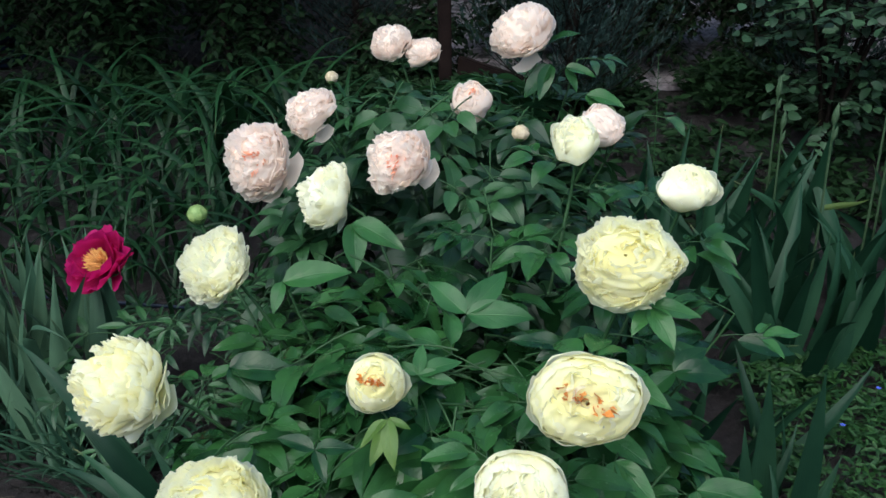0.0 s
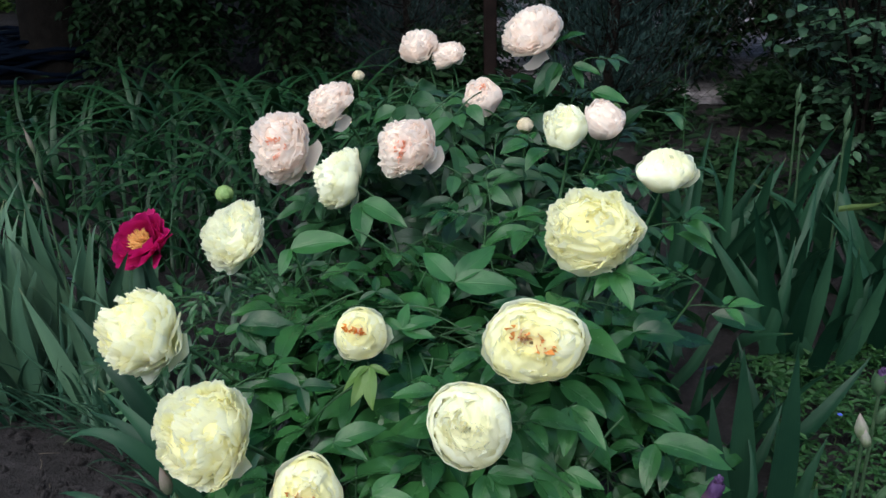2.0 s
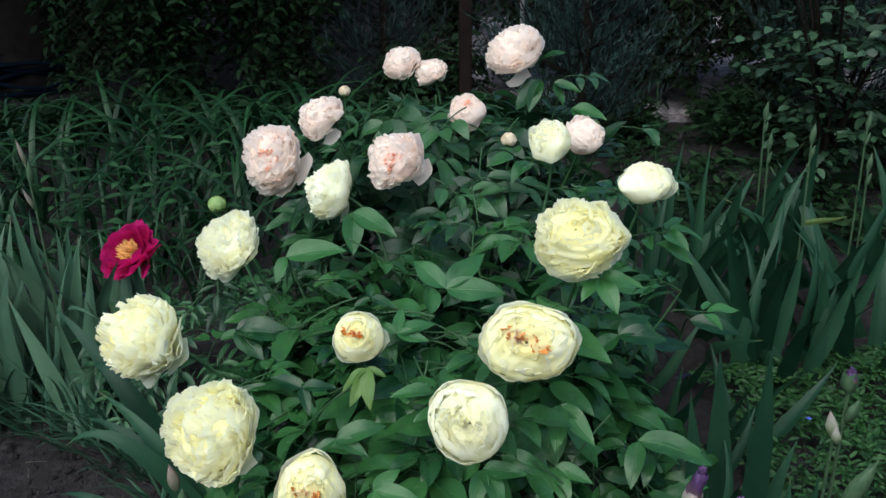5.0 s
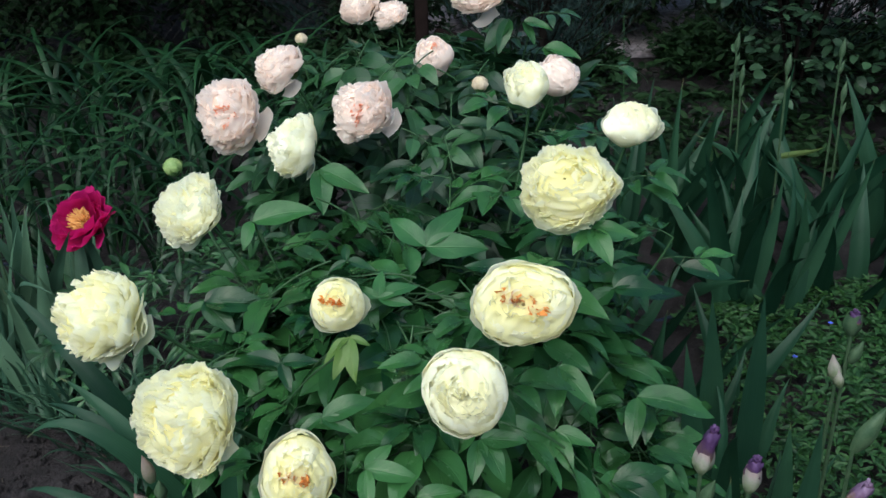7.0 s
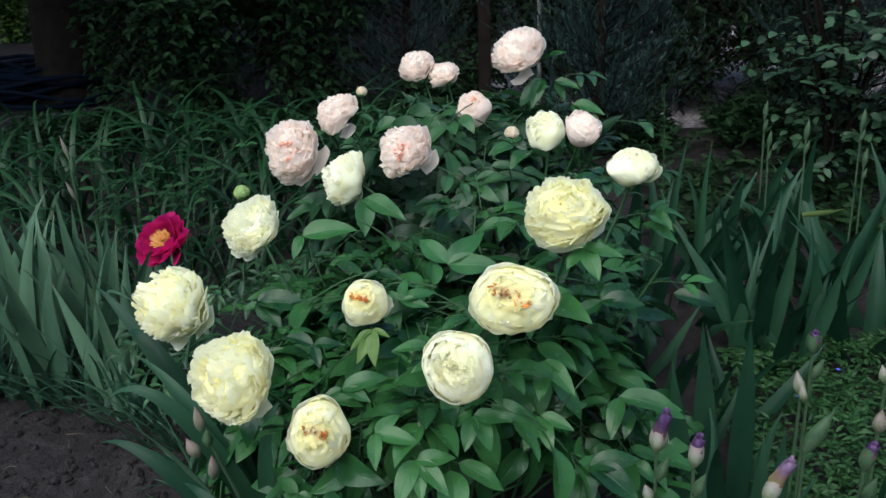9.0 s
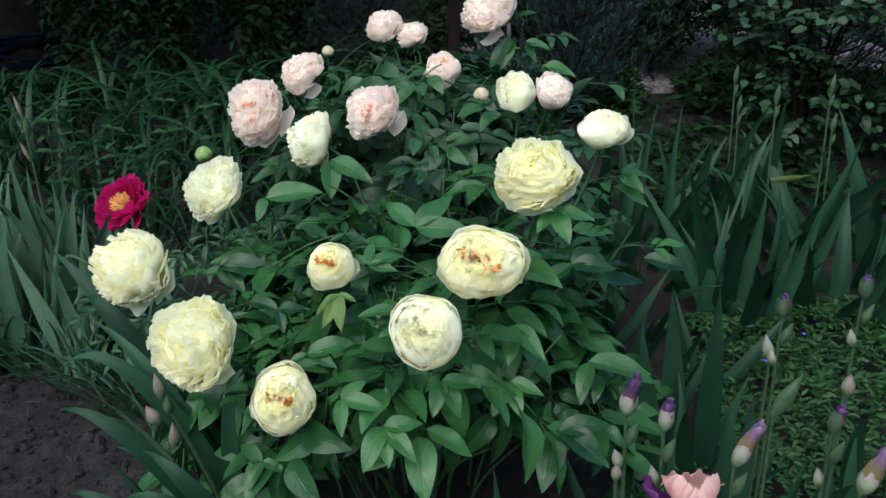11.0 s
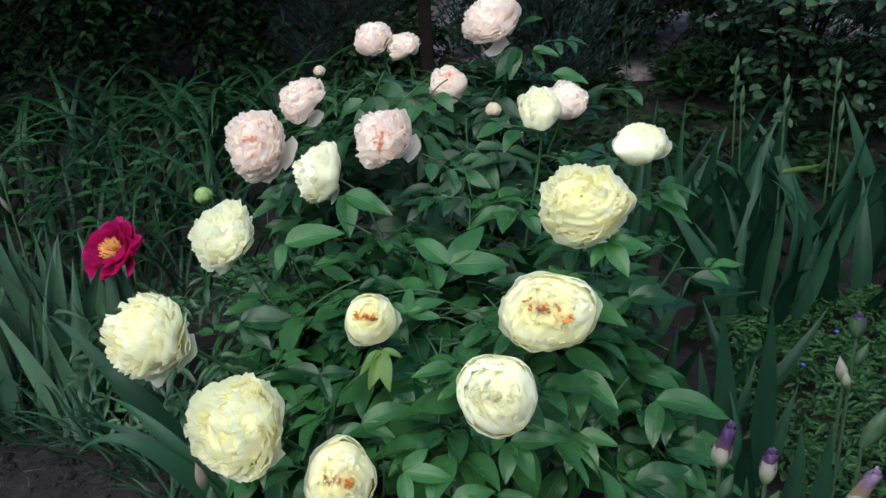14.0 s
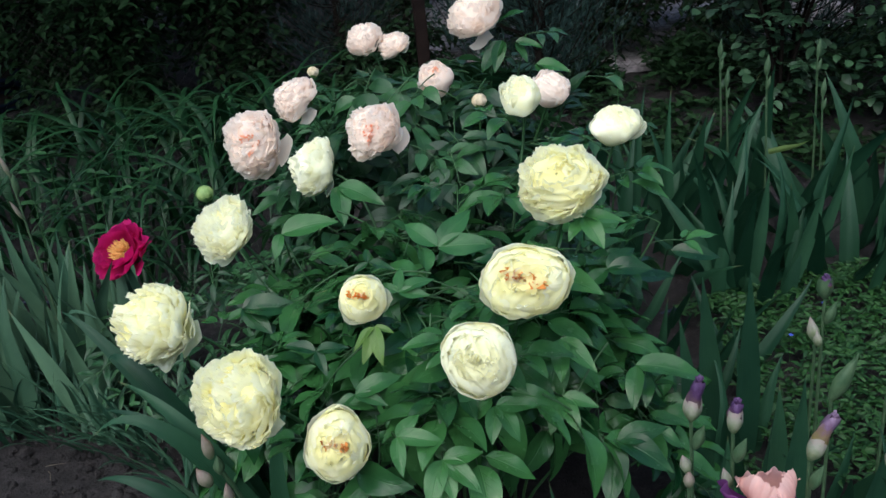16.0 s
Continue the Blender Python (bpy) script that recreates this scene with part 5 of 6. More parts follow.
# peach buds under the front flower
s = stalk_on(front_left, (-0.30, 1.02, 0), (-0.345, 0.872, 0.60), 0.0050, (0.02, -0.08, 0.3))
iris_bud(s, local(front_left, (-0.352, 0.870, 0.620)), (-0.1, 0, 1), 0.050, 0.0098, SHEATH_PINK)
iris_bud(s, local(front_left, (-0.362, 0.860, 0.570)), (-0.35, -0.1, 1), 0.044, 0.0115, SHEATH_PINK)
iris_bud(s, local(front_left, (-0.332, 0.845, 0.535)), (0.1, -0.1, 1), 0.055, 0.010, SHEATH_PINK)
iris_bud(s, local(front_left, (-0.345, 0.872, 0.585)), (0.1, -0.1, 1), 0.04, 0.009, SPATHE)

# purple and cream buds at the corner of the bed
for top, tilt, plump, cap, cap_len, rad in (
        ((0.452, 0.862, 0.610), (0.10, 0, 1), SHEATH, PURPLE, 0.050, 0.0155),
        ((0.506, 0.815, 0.615), (0.05, 0, 1), SHEATH, PURPLE, 0.030, 0.0145),
        ((0.612, 0.770, 0.585), (0.35, 0, 1), SHEATH, LILAC, 0.056, 0.0150),
        ((0.795, 1.172, 0.630), (0.00, 0, 1), SPATHE, PURPLE, 0.018, 0.0150),
        ((0.955, 1.200, 0.660), (0.00, 0, 1), SPATHE, PURPLE, 0.020, 0.0150),
        ((0.790, 0.852, 0.590), (0.15, 0, 1), SPATHE, PURPLE, 0.026, 0.0140),
        ((0.782, 0.705, 0.590), (0.30, 0, 1), SHEATH, LILAC, 0.062, 0.0165)):
    x, y, z = top
    s = stalk_on(right_front, (x + 0.02, y + 0.03, 0), (x, y, z))
    iris_bud(s, local(right_front, top), tilt, 0.044, rad * 0.92, plump, "open", cap, cap_len)
    iris_bud(s, local(right_front, (x + 0.006, y - 0.004, z - 0.055)), (0.25, -0.15, 1), 0.052, rad * 0.66, SPATHE)
    if cap is not LILAC:
        iris_bud(s, local(right_front, (x - 0.006, y - 0.006, z - 0.105)), (-0.25, -0.1, 1), 0.044, rad * 0.64, SHEATH)
s = stalk_on(right_front, (0.45, 0.84, 0), (0.433, 0.80, 0.53))
iris_bud(s, local(right_front, (0.433, 0.80, 0.525)), (0, 0, 1), 0.032, 0.0095, SHEATH_PINK)
s = stalk_on(right_front, (0.80, 1.20, 0), (0.783, 1.17, 0.53))
iris_bud(s, local(right_front, (0.783, 1.17, 0.535)), (-0.25, 0, 1), 0.058, 0.0120, SHEATH)
s = stalk_on(right_front, (0.86, 0.97, 0), (0.846, 0.95, 0.60))
iris_bud(s, local(right_front, (0.846, 0.95, 0.60)), (0.0, 0, 1), 0.046, 0.0115, SHEATH_PINK)
s = stalk_on(right_front, (0.76, 1.02, 0), (0.745, 1.0, 0.53))
iris_bud(s, local(right_front, (0.745, 1.0, 0.52)), (0.45, 0, 1), 0.10, 0.015, SPATHE)

# pale tips of the stalks in the tall clump
for top in ((1.118, 2.930, 0.66), (1.165, 2.565, 0.68), (1.41, 2.75, 0.67), (1.13, 2.88, 0.56), (1.43, 2.73, 0.53)):
    x, y, z = top
    s = stalk_on(right_mid, (x + 0.03, y + 0.03, 0), (x, y, z), 0.0048)
    iris_bud(s, local(right_mid, top), (0.05, 0, 1), 0.070, 0.0095, SPATHE)
    iris_bud(s, local(right_mid, (x, y - 0.004, z - 0.05)), (0.2, -0.1, 1), 0.05, 0.0075, SPATHE)

# a yellowed leaf lying across the tall clump
rng_y = np.random.default_rng(3)
part("blade", blade_mesh(0.16, 0.019, 0.5, rng_y, YELLOWED), right_mid, "yellowed fallen leaf",
     Matrix.Translation(local(right_mid, (1.19, 2.58, 0.395))) @ pose(0, 0, 0, 0, 82, 0))


def build_pink_iris():
    """A ruffled pink iris flower with purple falls."""
    at = Vector((0.552, 0.765, 0.504))
    s = stalk_on(right_front, (0.57, 0.80, 0), at)
    rng = np.random.default_rng(19)
    base = Matrix.Translation(at - right_front.location)
    for ang, tip in ((215, (0.016, 0.060)), (325, (0.016, 0.064)), (85, (0.012, 0.058))):
        g = Geo().grid(petal_grid((0.004, 0.0), tip, 76, 0.050, 0.34, 0.008, rng, 20, 34, 0.03, 0.22, 0.30, (7, 11), 0.002))
        part("standard_petal", g.mesh("standard_petal", IRIS_PINK), s, "ruffled salmon pink upright petal", base @ pose(0, 0, 0, 0, 0, ang))
    for ang, tip in ((186, (0.078, 0.062)), (292, (0.070, -0.020)), (52, (0.070, -0.020))):
        g = Geo().grid(petal_grid((0.004, 0.0), tip, 40, 0.038, -0.1, 0.009, rng, 14, 20, 0.03, 0.4, 0.30, (6, 9)))
        part("fall_petal", g.mesh("fall_petal", IRIS_PURPLE), s, "velvety purple drooping petal", base @ pose(0, 0, 0, 0, 0, ang))


build_pink_iris()


# ---------------------------------------------------------------- daylilies
def daylily(at, count, seed, size=(0.55, 0.86)):
    rng = np.random.default_rng(seed)
    places = [(at[0] + rng.normal(0, 0.12), at[1] + rng.normal(0, 0.12)) for _ in range(count)]
    clump("daylily_clump", (at[0], at[1], 0), "arching strap-shaped daylily leaves in a dense green mass", "daylily", "daylilies", STRAP, places, seed + 1, (0.0, 0.45), size)


for i, at in enumerate(((-1.05, 3.05), (-1.50, 3.00), (-1.95, 3.05), (-2.40, 3.10), (-0.85, 3.50), (-1.30, 3.50), (-1.75, 3.55), (-2.20, 3.60),
                        (-0.75, 4.00), (-1.20, 4.05), (-1.65, 4.10), (-2.15, 4.15), (-2.70, 3.60), (-2.75, 4.2), (-0.35, 3.75), (0.0, 3.5))):
    daylily(at, 24, 200 + 3 * i, (0.82, 1.08) if at[1] > 3.95 and at[0] > -1.9 else (0.55, 0.82))
for i, at in enumerate(((-1.32, 2.66), (-0.92, 2.72), (-0.62, 2.78))):
    daylily(at, 16, 260 + 3 * i, (0.40, 0.60))


# ---------------------------------------------------------------- weeds among the daylilies
def weed_leaf(seed):
    rng = np.random.default_rng(seed)
    return Geo().grid(leaflet(0.075, 0.036, rng, 0.3, 0.7, 0.05, 7, 4)).mesh("leaf", WEED_LEAF)


WEED_LEAVES = [weed_leaf(800 + i) for i in range(4)]


def weed(top, seed, label, pairs=7, size=1.0):
    """An upright stalk with opposite pairs of pointed leaves."""
    rng = np.random.default_rng(seed)
    x, y, z = top
    w = thing("weed", (x, y, 0), label, "weed", "weeds")
    lean = rng.normal(0, 0.03, 2)
    line = arc_points((lean[0], lean[1], -0.02), (0, 0, z), (0, 0, z * 0.5), 8)
    part("stem", Geo().tube(line, 0.0035, 0.0016, 5).mesh("stem", STEM), w)
    for i in range(pairs):
        f = 0.35 + 0.65 * i / (pairs - 1)
        p = Vector([float(np.interp(f, np.linspace(0, 1, 8), line[:, j])) for j in range(3)])
        a = i * 1.571 + rng.uniform(-0.3, 0.3)
        for k in (0, 3.1416):
            d = Vector((math.cos(a + k), math.sin(a + k), rng.uniform(0.1, 0.6)))
            part("leaf", WEED_LEAVES[rng.integers(4)], w, "", frame_of(d, (0, -0.2, 1), p, size * rng.uniform(0.8, 1.1) * (1.1 - 0.5 * (f - 0.35))))


for i, top in enumerate(((-1.137, 3.00, 0.57), (-1.314, 2.88, 0.49), (-1.588, 3.10, 0.52), (-0.934, 2.95, 0.56), (-1.557, 2.85, 0.53), (-1.22, 2.84, 0.42))):
    weed(top, 810 + i, "leafy green weed standing among the daylilies")
weed((0.806, 3.40, 0.69), 830, "thin upright seedling with tiny leaves", 11, 0.32)


# ---------------------------------------------------------------- low leaf cover
def simple_leaf(length, width, droop, curl, rounded=False):
    """Four-quad leaf for leaves too small to pick out."""
    v = np.array([0.0, 0.35, 0.72, 1.0])
    w = np.array([0.30, 1.0, 0.88, 0.22] if rounded else [0.08, 1.0, 0.72, 0.03]) * width * 0.5
    P = np.zeros((4, 3, 3))
    for i in range(4):
        y = length * v[i]
        z = -droop * length * v[i] ** 2
        P[i] = [(-w[i], y, z + curl * w[i]), (0, y, z), (w[i], y, z + curl * w[i])]
    return P


def foliage(rng, points, ways, length, width, name, mats, curl=0.35, flip=0.5, rounded=False):
    """Many small leaves at points, each along its way, in one mesh."""
    n = len(points)
    g = Geo()
    base = [simple_leaf(1.0, width, d, curl, rounded) for d in (0.1, 0.3, 0.5)]
    quad = np.array([(r * 3 + c, r * 3 + c + 1, r * 3 + c + 4, r * 3 + c + 3) for r in range(3) for c in range(2)])
    uv = np.array([(c / 2, r / 3) for r in range(4) for c in range(3)])
    y = np.asarray(ways, float)
    y = y / (np.linalg.norm(y, axis=1)[:, None] + 1e-9)
    z = np.array([0, 0, 1.0]) + rng.normal(0, flip, (n, 3))
    z = z - y * (z * y).sum(1)[:, None]
    z = z / (np.linalg.norm(z, axis=1)[:, None] + 1e-9)
    R = np.stack([np.cross(y, z), y, z], 1)
    shape = np.stack([base[i % 3].reshape(-1, 3) for i in range(3)])[np.arange(n) % 3] * rng.uniform(*length, n)[:, None, None]
    g.v = [(np.einsum("nkj,nji->nki", shape, R) + np.asarray(points, float)[:, None]).reshape(-1, 3)]
    g.f = [(quad[None] + 12 * np.arange(n)[:, None, None]).reshape(-1, 4)]
    g.uv = [np.tile(uv, (n, 1))]
    g.m = [rng.integers(0, len(mats), n).repeat(6)]
    return g.mesh(name, *mats)


def build_ground_cover():
    rng = np.random.default_rng(71)
    pts, ways = [], []
    while len(pts) < 15000:
        x, y = rng.uniform(0.62, 2.3), rng.uniform(1.25, 2.45)
        if x < 0.84 and noise.noise(Vector((x * 9, y * 9, 2.0))) < 0.75 - 4.0 * (x - 0.62):
            continue
        if y > 2.30 + 0.25 * (x - 1.2) or y < 1.2 + 0.05 * noise.noise(Vector((x * 5, y * 5, 0))):
            continue
        ragged = 0.09 * noise.noise(Vector((x * 5, y * 5, 6.0))) + 0.03 * noise.noise(Vector((x * 19, y * 19, 3.0)))
        if min(2.26 - x, y - 1.29, 2.41 - y) < ragged:
            continue
        hgt = 0.05 + 0.04 * noise.noise(Vector((x * 6, y * 6, 1.0)))
        a = rng.uniform(0, 6.28)
        cx, cy = x, y
        for k in range(5):
            b = a + k * 1.257
            pts.append((cx, cy, hgt + rng.uniform(-0.015, 0.015)))
            ways.append((math.cos(b), math.sin(b), rng.uniform(0.0, 0.6)))
    me = foliage(rng, pts, ways, (0.018, 0.036), 0.36, "ground_cover", [COVER_LEAF])
    tagged(new("ground_cover", me), "low mat of small bright green leaves on the soil", "ground cover", kind="stuff")


build_ground_cover()


def build_verge():
    """Low dark growth along the foot of the fence, and more added to darken soil."""
    rng = np.random.default_rng(72)
    pts, ways = [], []
    while len(pts) < 14000:
        x, y = rng.uniform(-3.2, 3.4), rng.normal(5.0, 0.22)
        h = (0.10 + 0.16 * (0.5 + noise.noise(Vector((x * 2.2, y * 2.2, 4.0))))) * rng.random() ** 0.6
        if noise.noise(Vector((x * 1.6, 2.0, 9.0))) < -0.28 or 1.10 < x < 1.36:
            continue
        a = rng.uniform(0, 6.28)
        pts.append((x, y, h))
        ways.append((math.cos(a), math.sin(a), rng.uniform(-0.2, 0.9)))
    # Extra leaves, put here only to darken the soil before the shrubs.
    for k in range(5200):
        x, y = rng.uniform(0.75, 3.0), rng.uniform(3.25, 4.9)
        if noise.noise(Vector((x * 2.5, y * 2.5, 6.0))) < -0.10:
            continue
        a = rng.uniform(0, 6.28)
        pts.append((x, y, 0.20 * rng.random() * (0.6 + noise.noise(Vector((x * 3, y * 3, 1.0))))))
        ways.append((math.cos(a), math.sin(a), rng.uniform(-0.2, 0.7)))
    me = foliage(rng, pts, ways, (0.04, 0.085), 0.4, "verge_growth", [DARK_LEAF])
    tagged(new("verge_growth", me), "low dark weeds before the fence, with more added to darken the soil by the shrubs", "weeds", kind="stuff")


build_verge()


def small_blue_flower(x, y, z, seed):
    """A tiny five-petalled flower in the low leaf cover."""
    rng = np.random.default_rng(seed)
    f = thing("blue_flower", (x, y, 0), "tiny bright blue flower in the ground cover", "flower", "tiny blue flowers")
    part("stem", Geo().tube(np.array([(0, 0, 0), (0.002, 0, z * 0.5), (0, 0, z)]), 0.0012, 0.0009, 5).mesh("stem", STEM), f)
    for i in range(5):
        g = Geo().grid(petal_grid((0.001, 0.0), (0.007, 0.002), 20, 0.0035, 0.2, 0.0004, rng, 4, 4, 0.0, 0.3, 0.3))
        part("petal", g.mesh("petal", BLUE_PETAL), f, "", Matrix.Translation((0, 0, z)) @ pose(0, 0, 0, 0, 0, 72 * i))


for i, (x, y) in enumerate(((1.02, 1.86), (1.30, 1.62), (1.18, 2.02))):
    small_blue_flower(x, y, 0.10, 75 + i)


# ---------------------------------------------------------------- shrubs and trees at the back
def branch_lines(rng, foot, height, spread, count, lean=(0, 0)):
    lines = []
    for i in range(count):
        a = rng.uniform(0, 6.28)
        s = spread * rng.uniform(0.4, 1.0)
        top = (foot[0] + s * math.cos(a) + lean[0], foot[1] + s * math.sin(a) + lean[1], height * rng.uniform(0.6, 1.0))
        lines.append(arc_points(foot, top, (0.15 * s * math.cos(a), 0.15 * s * math.sin(a), height * 0.5), 12))
    return lines


def leafy_shrub(name, foot, height, spread, stems, sprays, per_spray, leaf_len, leaf_wide, mats, seed, label, category, group="", lean=(0, 0), low=0.12, droop=0.0, rounded=False):
    """Stems from one foot, side sprays along them, leaves along the sprays."""
    rng = np.random.default_rng(seed)
    plant = thing(name, (foot[0], foot[1], 0), label, category, group)
    o = np.array([foot[0], foot[1], 0.0])
    lines = branch_lines(rng, (foot[0], foot[1], -0.03), height, spread, stems, lean)
    pts, ways = [], []
    twig = Geo()
    for line in lines:
        part("stem", Geo().tube(line - o, 0.012, 0.004, 6).mesh("stem", BARK), plant)
        for k in range(sprays):
            t = rng.uniform(low, 1.0)
            p = np.array([np.interp(t, np.linspace(0, 1, len(line)), line[:, j]) for j in range(3)])
            a = rng.uniform(0, 6.28)
            L = rng.uniform(0.16, 0.36)
            w = np.array([math.cos(a), math.sin(a), rng.uniform(-0.2, 0.2) if rounded else rng.uniform(-0.3, 0.5) - droop])
            q = p + w * L
            tw = arc_points(p, q, w * L * 0.4 + np.array([0, 0, 0.03]), 6)
            twig.tube(tw - o, 0.003, 0.0012, 4)
            for s in range(per_spray):
                f = (s + 1) / per_spray
                c = np.array([np.interp(f, np.linspace(0, 1, 6), tw[:, j]) for j in range(3)])
                side = (-1) ** s
                out = np.array([-w[1] * side, w[0] * side, 0]) * 0.9 + w * 0.5 + np.array([0, 0, rng.uniform(-0.3, 0.3)])
                pts.append(c - o + rng.normal(0, 0.008, 3))
                ways.append(out)
    part("twig_mass", twig.mesh("twig_mass", BARK), plant)["kind"] = "stuff"
    crown = part("crown", foliage(rng, pts, ways, leaf_len, leaf_wide, "crown", mats, 0.2 if rounded else 0.35, 0.38 if rounded else 0.5, rounded), plant)
    crown["kind"] = "stuff"
    return plant


def juniper(foot, height, spread, seed, label, stems=16):
    """Upright feathery conifer: ascending sprays set with short needles."""
    rng = np.random.default_rng(seed)
    plant = thing("juniper", (foot[0], foot[1], 0), label, "conifer", "junipers by the fence")
    o = np.array([foot[0], foot[1], 0.0])
    part("trunk", Geo().tube(np.array([(0, 0, -0.03), (0.01, 0, height * 0.5), (0, 0.01, height * 0.95)]), 0.045, 0.008, 8).mesh("trunk", BARK), plant)
    pts, ways = [], []
    twig = Geo()
    for i in range(stems * 12):
        z0 = height * rng.uniform(0.05, 0.92)
        a = rng.uniform(0, 6.28)
        L = spread * (1.05 - 0.75 * z0 / height) * rng.uniform(0.6, 1.15)
        tip = np.array([L * math.cos(a), L * math.sin(a), z0 + L * rng.uniform(0.5, 1.3)])
        line = arc_points((0, 0, z0), tip, (L * 0.6 * math.cos(a), L * 0.6 * math.sin(a), 0.02), 10)
        twig.tube(line, 0.005, 0.0015, 4)
        for k in range(22):
            f = rng.uniform(0.12, 1.0)
            c = np.array([np.interp(f, np.linspace(0, 1, 10), line[:, j]) for j in range(3)])
            b = rng.uniform(0, 6.28)
            d = np.array([math.cos(b) * 0.6 + 0.6 * math.cos(a), math.sin(b) * 0.6 + 0.6 * math.sin(a), rng.uniform(0.7, 1.6)])
            d /= np.linalg.norm(d)
            ln = rng.uniform(0.06, 0.13)
            for s in range(7):
                pts.append(c + d * ln * s / 7)
                e = d + np.array([0, 0, 0.3]) + rng.normal(0, 0.26, 3)
                ways.append(e)
    part("twig_mass", twig.mesh("twig_mass", BARK), plant)["kind"] = "stuff"
    crown = part("crown", foliage(rng, pts, ways, (0.022, 0.046), 0.15, "crown", [NEEDLE], 0.2, 1.0), plant)
    crown["kind"] = "stuff"


juniper((0.62, 4.70), 2.2, 0.62, 81, "blue-green feathery juniper by the wire fence", 19)
juniper((1.10, 5.85), 2.2, 0.72, 82, "blue-green feathery juniper by the wire fence")
juniper((2.00, 4.70), 2.2, 0.75, 83, "dark feathery juniper behind the leafy shrub", 18)
juniper((-0.62, 5.55), 2.2, 0.55, 84, "dark juniper in the shade by the fence")
juniper((3.00, 4.70), 2.2, 0.75, 85, "dark feathery juniper behind the leafy shrub")

leafy_shrub("shrub", (1.72, 3.9), 1.55, 0.66, 13, 9, 10, (0.040, 0.068), 0.70, [SHRUB_LEAF], 91, "shrub with small rounded dull green leaves", "shrub", lean=(-0.10, -0.15), low=0.15, rounded=True)
leafy_shrub("shrub", (2.35, 3.75), 1.6, 0.75, 14, 11, 10, (0.040, 0.070), 0.70, [SHRUB_LEAF], 92, "shrub with small rounded dull green leaves", "shrub", rounded=True)
leafy_shrub("shrub", (3.1, 3.5), 1.5, 0.7, 12, 18, 10, (0.040, 0.070), 0.70, [SHRUB_LEAF], 93, "shrub with small rounded dull green leaves", "shrub", rounded=True)

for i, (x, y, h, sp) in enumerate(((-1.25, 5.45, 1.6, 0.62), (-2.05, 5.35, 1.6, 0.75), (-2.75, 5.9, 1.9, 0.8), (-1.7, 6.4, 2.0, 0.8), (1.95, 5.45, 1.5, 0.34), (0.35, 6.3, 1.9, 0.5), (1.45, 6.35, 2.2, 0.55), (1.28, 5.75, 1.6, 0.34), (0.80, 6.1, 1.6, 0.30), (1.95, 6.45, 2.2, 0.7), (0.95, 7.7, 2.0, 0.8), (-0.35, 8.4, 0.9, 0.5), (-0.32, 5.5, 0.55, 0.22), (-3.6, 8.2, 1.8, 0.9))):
    leafy_shrub("bush", (x, y), h, sp, 14, 36, 9, (0.045, 0.085), 0.5, [DARK_LEAF], 300 + i, "leafy bush with its green darkened for deep shade", "bush", "dark bushes at the back", droop=0.25)
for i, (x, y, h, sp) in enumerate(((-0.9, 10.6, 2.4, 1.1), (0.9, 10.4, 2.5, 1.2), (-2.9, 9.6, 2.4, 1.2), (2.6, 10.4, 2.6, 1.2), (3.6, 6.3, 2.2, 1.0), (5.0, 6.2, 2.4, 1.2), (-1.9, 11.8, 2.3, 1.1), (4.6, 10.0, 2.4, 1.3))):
    leafy_shrub("bush", (x, y), h, sp, 14, 40, 9, (0.09, 0.15), 0.55, [DARK_LEAF], 320 + i, "leafy bush with its green darkened for deep shade", "bush", "dark bushes at the back")
for i, (x, y, h) in enumerate(((-6.0, 9.7, 1.2), (-7.0, 10.0, 1.4), (-6.6, 11.4, 1.8), (-8.0, 10.8, 1.7), (-9.3, 12.2, 2.0))):
    leafy_shrub("bush", (x, y), h, 0.95, 16, 40, 9, (0.035, 0.065), 0.5, [LIME_LEAF], 340 + i, "lighter green bush beyond the shade", "bush", "light bushes beyond", low=0.02)


def big_tree(foot, r, height, seed, label):
    """Trunk with root flare, limbs and a crown far above the bed. The crown is out of view, made wide and dense to
    shade the back.
    """
    rng = np.random.default_rng(seed)
    tree = thing("tree", (foot[0], foot[1], 0), label, "tree", "trees at the back")
    zs = np.array([-0.1, 0.05, 0.3, 1.0, 2.0, height * 0.6])
    pts = np.stack([0.05 * np.sin(zs), 0.03 * zs, zs], 1)
    g = Geo().tube(pts, 0, 0, 18, profile=np.array([1.5, 1.3, 1.08, 1.0, 0.92, 0.6]) * r)
    v = g.v[-1]
    ang = np.arctan2(v[:, 1], v[:, 0])
    v[:, :2] *= (1 + 0.05 * np.sin(7 * ang) + 0.03 * np.sin(13 * ang + 1))[:, None]
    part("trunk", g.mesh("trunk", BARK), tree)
    lp, lw = [], []
    for i in range(11):
        a, z0 = i * 0.571 + rng.uniform(0, 0.4), height * rng.uniform(0.45, 0.6)
        L = rng.uniform(2.2, 4.6)
        tip = np.array([L * math.cos(a), L * math.sin(a), z0 + rng.uniform(0.4, 1.8)])
        line = arc_points((0, 0, z0), tip, (0.3 * L * math.cos(a), 0.3 * L * math.sin(a), 0.7), 10)
        part("limb", Geo().tube(line, r * 0.3, 0.015, 8).mesh("limb", BARK), tree)
        for k in range(1000):
            f = rng.uniform(0.3, 1.0)
            c = np.array([np.interp(f, np.linspace(0, 1, 10), line[:, j]) for j in range(3)])
            lp.append(c + rng.normal(0, 0.75, 3))
            lw.append(rng.normal(0, 1, 3))
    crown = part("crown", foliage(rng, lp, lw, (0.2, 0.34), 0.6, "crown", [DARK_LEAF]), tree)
    crown["kind"] = "stuff"


big_tree((-3.55, 6.45), 0.26, 6.0, 361, "thick dark tree trunk in the shade behind the daylilies")


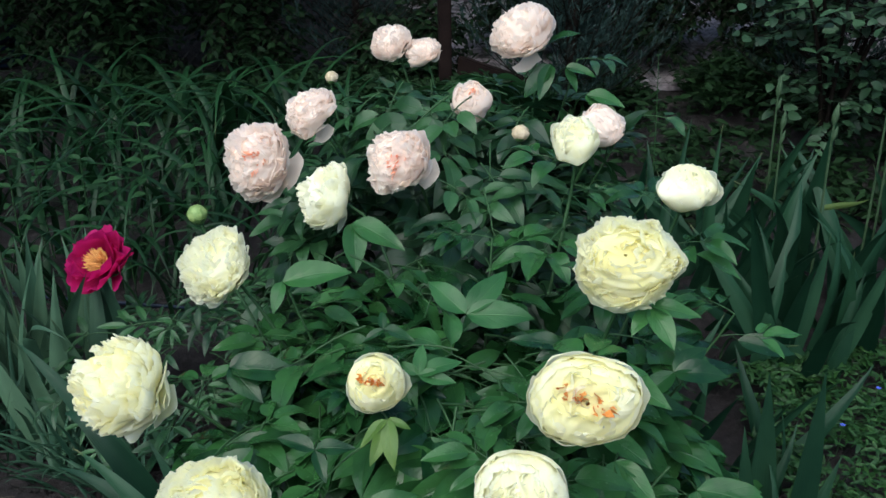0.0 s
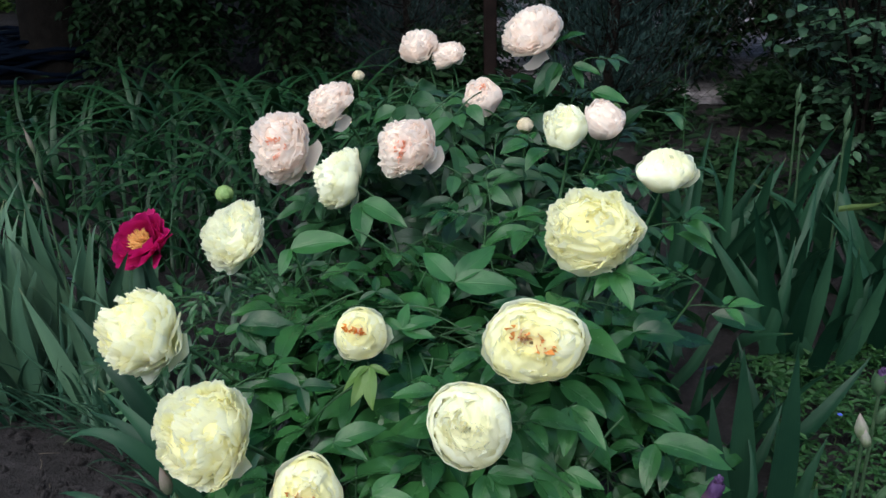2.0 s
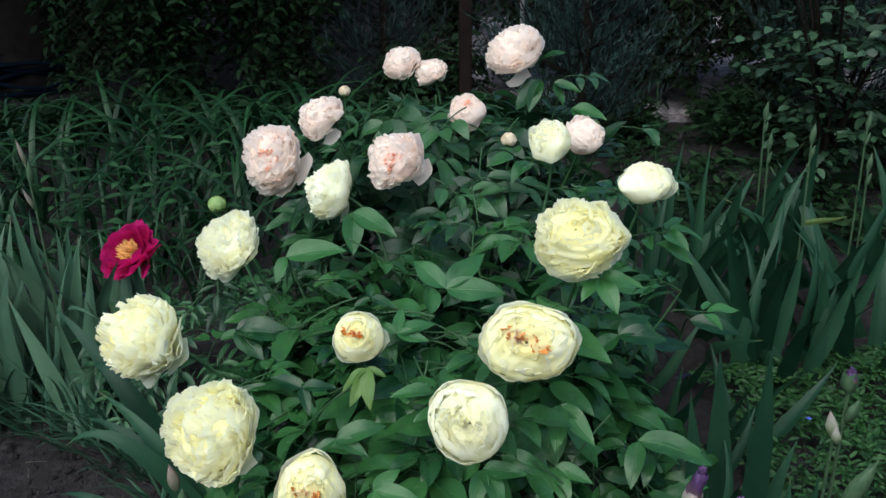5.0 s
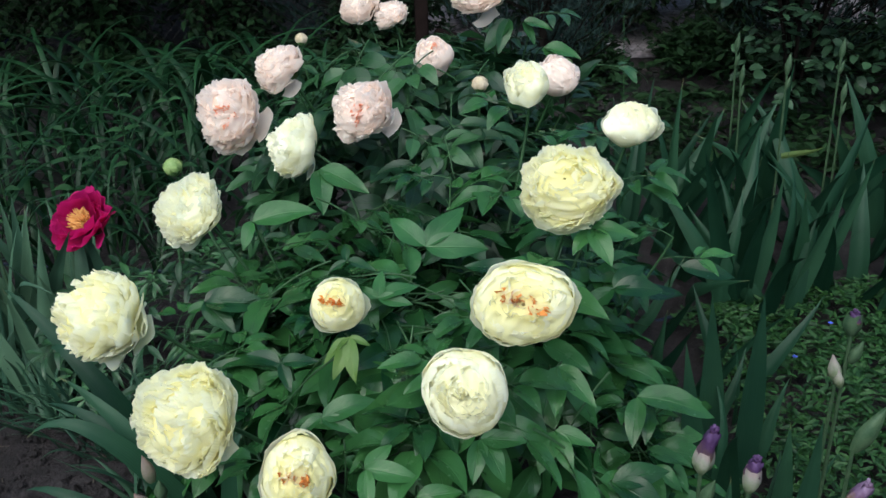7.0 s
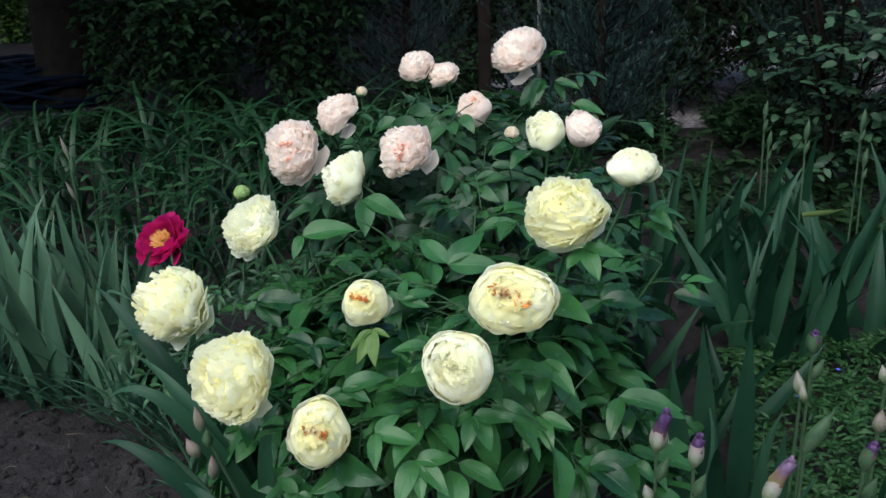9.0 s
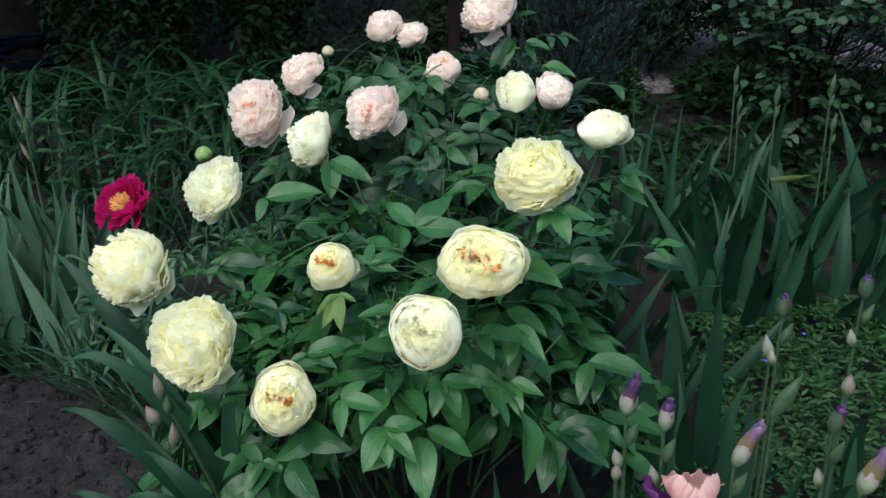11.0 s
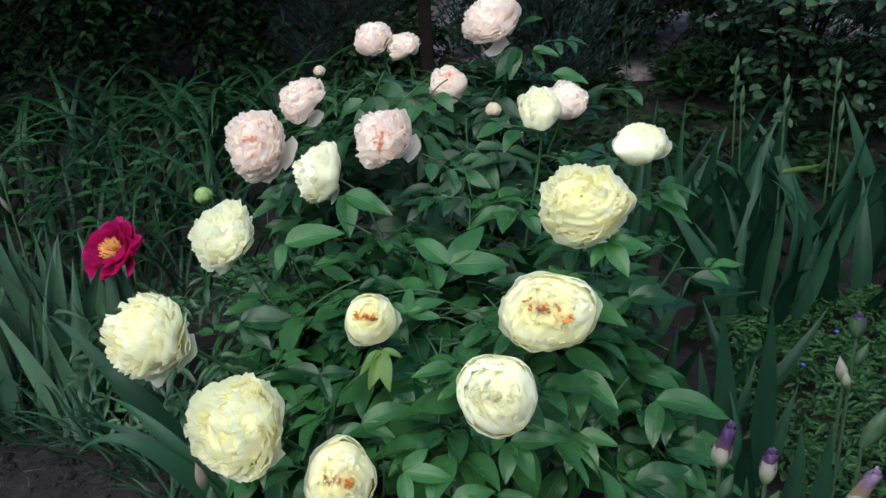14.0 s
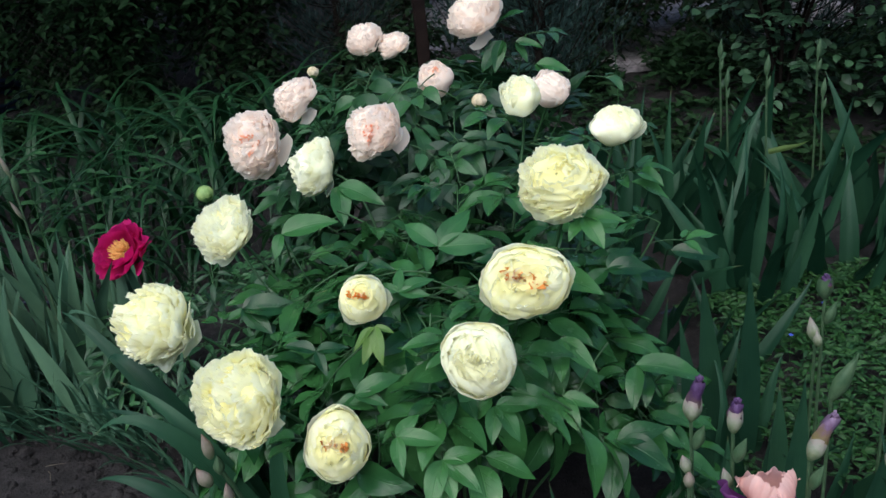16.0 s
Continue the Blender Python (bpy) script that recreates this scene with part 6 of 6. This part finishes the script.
# ---------------------------------------------------------------- fence, post, path, stake, hoses
def build_fence():
    fence = thing("wire_fence", (0.5, 5.25, 0), "rusty wire mesh fence behind the plants", "fence")
    g = Geo()
    step = 0.065
    for k in range(-40, 75):
        x0 = k * step - 0.5
        for slope in (1, -1):
            pts = []
            for j in range(25):
                z = 0.05 + j * step * 0.5
                zig = (j % 2) * step * 0.5
                pts.append((x0 + slope * zig, 0.0015 * slope, z))
            g.tube(np.array(pts), 0.0012, 0.0012, 4)
    m = part("mesh", g.mesh("mesh", WIRE), fence)
    m["kind"] = "stuff"
    for x in (-1.9, 2.2, 4.6):
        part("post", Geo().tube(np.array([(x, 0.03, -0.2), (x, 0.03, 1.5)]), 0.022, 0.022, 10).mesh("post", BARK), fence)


build_fence()


def box_mesh(name, sx, sy, sz, mat, bevel=0.006):
    bm = bmesh.new()
    bmesh.ops.create_cube(bm, size=1.0)
    bmesh.ops.scale(bm, vec=(sx, sy, sz), verts=bm.verts)
    bmesh.ops.bevel(bm, geom=bm.edges[:], offset=bevel, segments=2, affect="EDGES")
    me = bpy.data.meshes.new(name)
    bm.to_mesh(me)
    bm.free()
    me.materials.append(mat)
    return me


def build_post():
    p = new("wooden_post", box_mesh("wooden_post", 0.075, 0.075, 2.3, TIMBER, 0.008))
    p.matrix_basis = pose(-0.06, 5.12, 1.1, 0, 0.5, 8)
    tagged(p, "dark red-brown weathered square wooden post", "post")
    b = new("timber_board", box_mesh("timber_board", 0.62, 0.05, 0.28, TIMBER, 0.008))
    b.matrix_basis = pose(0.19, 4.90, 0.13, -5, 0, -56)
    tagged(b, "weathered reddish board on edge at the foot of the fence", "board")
    rng = np.random.default_rng(4)
    ts = np.linspace(0, 1, 14)
    g = Geo().tube(np.stack([-0.25 + 0.5 * ts, 0.02 * np.sin(5 * ts), 0 * ts], 1), 0, 0, 14, profile=0.085 + rng.normal(0, 0.004, 14))
    ends = g.v[-1]
    g.add(np.concatenate([ends[:14], [ends[:14].mean(0)]]), [(i, (i + 1) % 14, 14, 14) for i in range(14)][:13], np.zeros((15, 2)), 0)
    log = new("log", g_to(g, "log", LOGWOOD))
    log.matrix_basis = pose(0.52, 5.02, 0.07, 0, 0, -12)
    tagged(log, "short rough log lying on the soil", "log")


def g_to(g, name, *mats):
    """A mesh from a Geo whose faces may be triangles written as quads."""
    me = bpy.data.meshes.new(name)
    v, f = np.concatenate(g.v), np.concatenate(g.f)
    faces = [tuple(q[:3]) if q[2] == q[3] else tuple(q) for q in f.tolist()]
    me.from_pydata(v.tolist(), [], faces)
    me.polygons.foreach_set("use_smooth", np.ones(len(faces), bool))
    for mat in mats:
        me.materials.append(mat)
    me.update()
    return me


build_post()

path = new("path", box_mesh("path", 3.6, 4.2, 0.04, CONCRETE, 0.01))
path.matrix_basis = pose(1.32, 7.40, 0.01, 0, 0, 3)
tagged(path, "pale grey path beyond the fence", "path", kind="structure")

stake = new("metal_stake", Geo().tube(np.array([(0.285, 5.10, -0.08), (0.280, 5.10, 0.5), (0.275, 5.09, 1.05)]), 0.014, 0.014, 10).mesh("metal_stake", STEEL))
tagged(stake, "thin grey metal stake standing by the wire fence", "stake")


def hose(name, pts, r, mat, label):
    t = np.linspace(0, len(pts) - 1, len(pts) * 6)
    P = np.stack([np.interp(t, range(len(pts)), [p[j] for p in pts]) for j in range(3)], 1)
    k = np.ones(5) / 5
    for j in range(3):
        P[2:-2, j] = np.convolve(P[:, j], k, "valid")
    tagged(new(name, Geo().tube(P, r, r, 8).mesh(name, mat)), label, "hose")


hose("drip_hose", [(-1.9, 2.85, -0.01), (-1.4, 2.75, -0.003), (-0.95, 2.68, -0.004), (-0.5, 2.62, -0.003), (0.0, 2.9, -0.01)], 0.007, HOSE, "blue hose lying on the soil between the plants")
hose("drip_hose", [(0.60, 2.20, -0.030), (0.80, 2.27, -0.014), (0.95, 2.31, -0.004), (1.02, 2.36, -0.030)], 0.008, HOSE, "blue hose lying on the soil under the peonies")


def build_net():
    rng = np.random.default_rng(6)
    heap = thing("hose_heap", (-4.15, 6.5, 0), "heap of dark blue hose coils on the ground", "hose")
    for i in range(26):
        a = np.linspace(0, 6.28, 24)
        r = rng.uniform(0.35, 0.75)
        cx, cy, cz = rng.normal(0, 0.12), rng.normal(0, 0.10), 0.03 + 0.22 * rng.random()
        pts = np.stack([cx + r * 1.3 * np.cos(a), cy + 0.6 * r * np.sin(a), np.maximum(0.02, cz + 0.06 * np.sin(a * 3 + i))], 1)
        part("coil", Geo().tube(pts, 0.018, 0.018, 6).mesh("coil", NET), heap)


build_net()
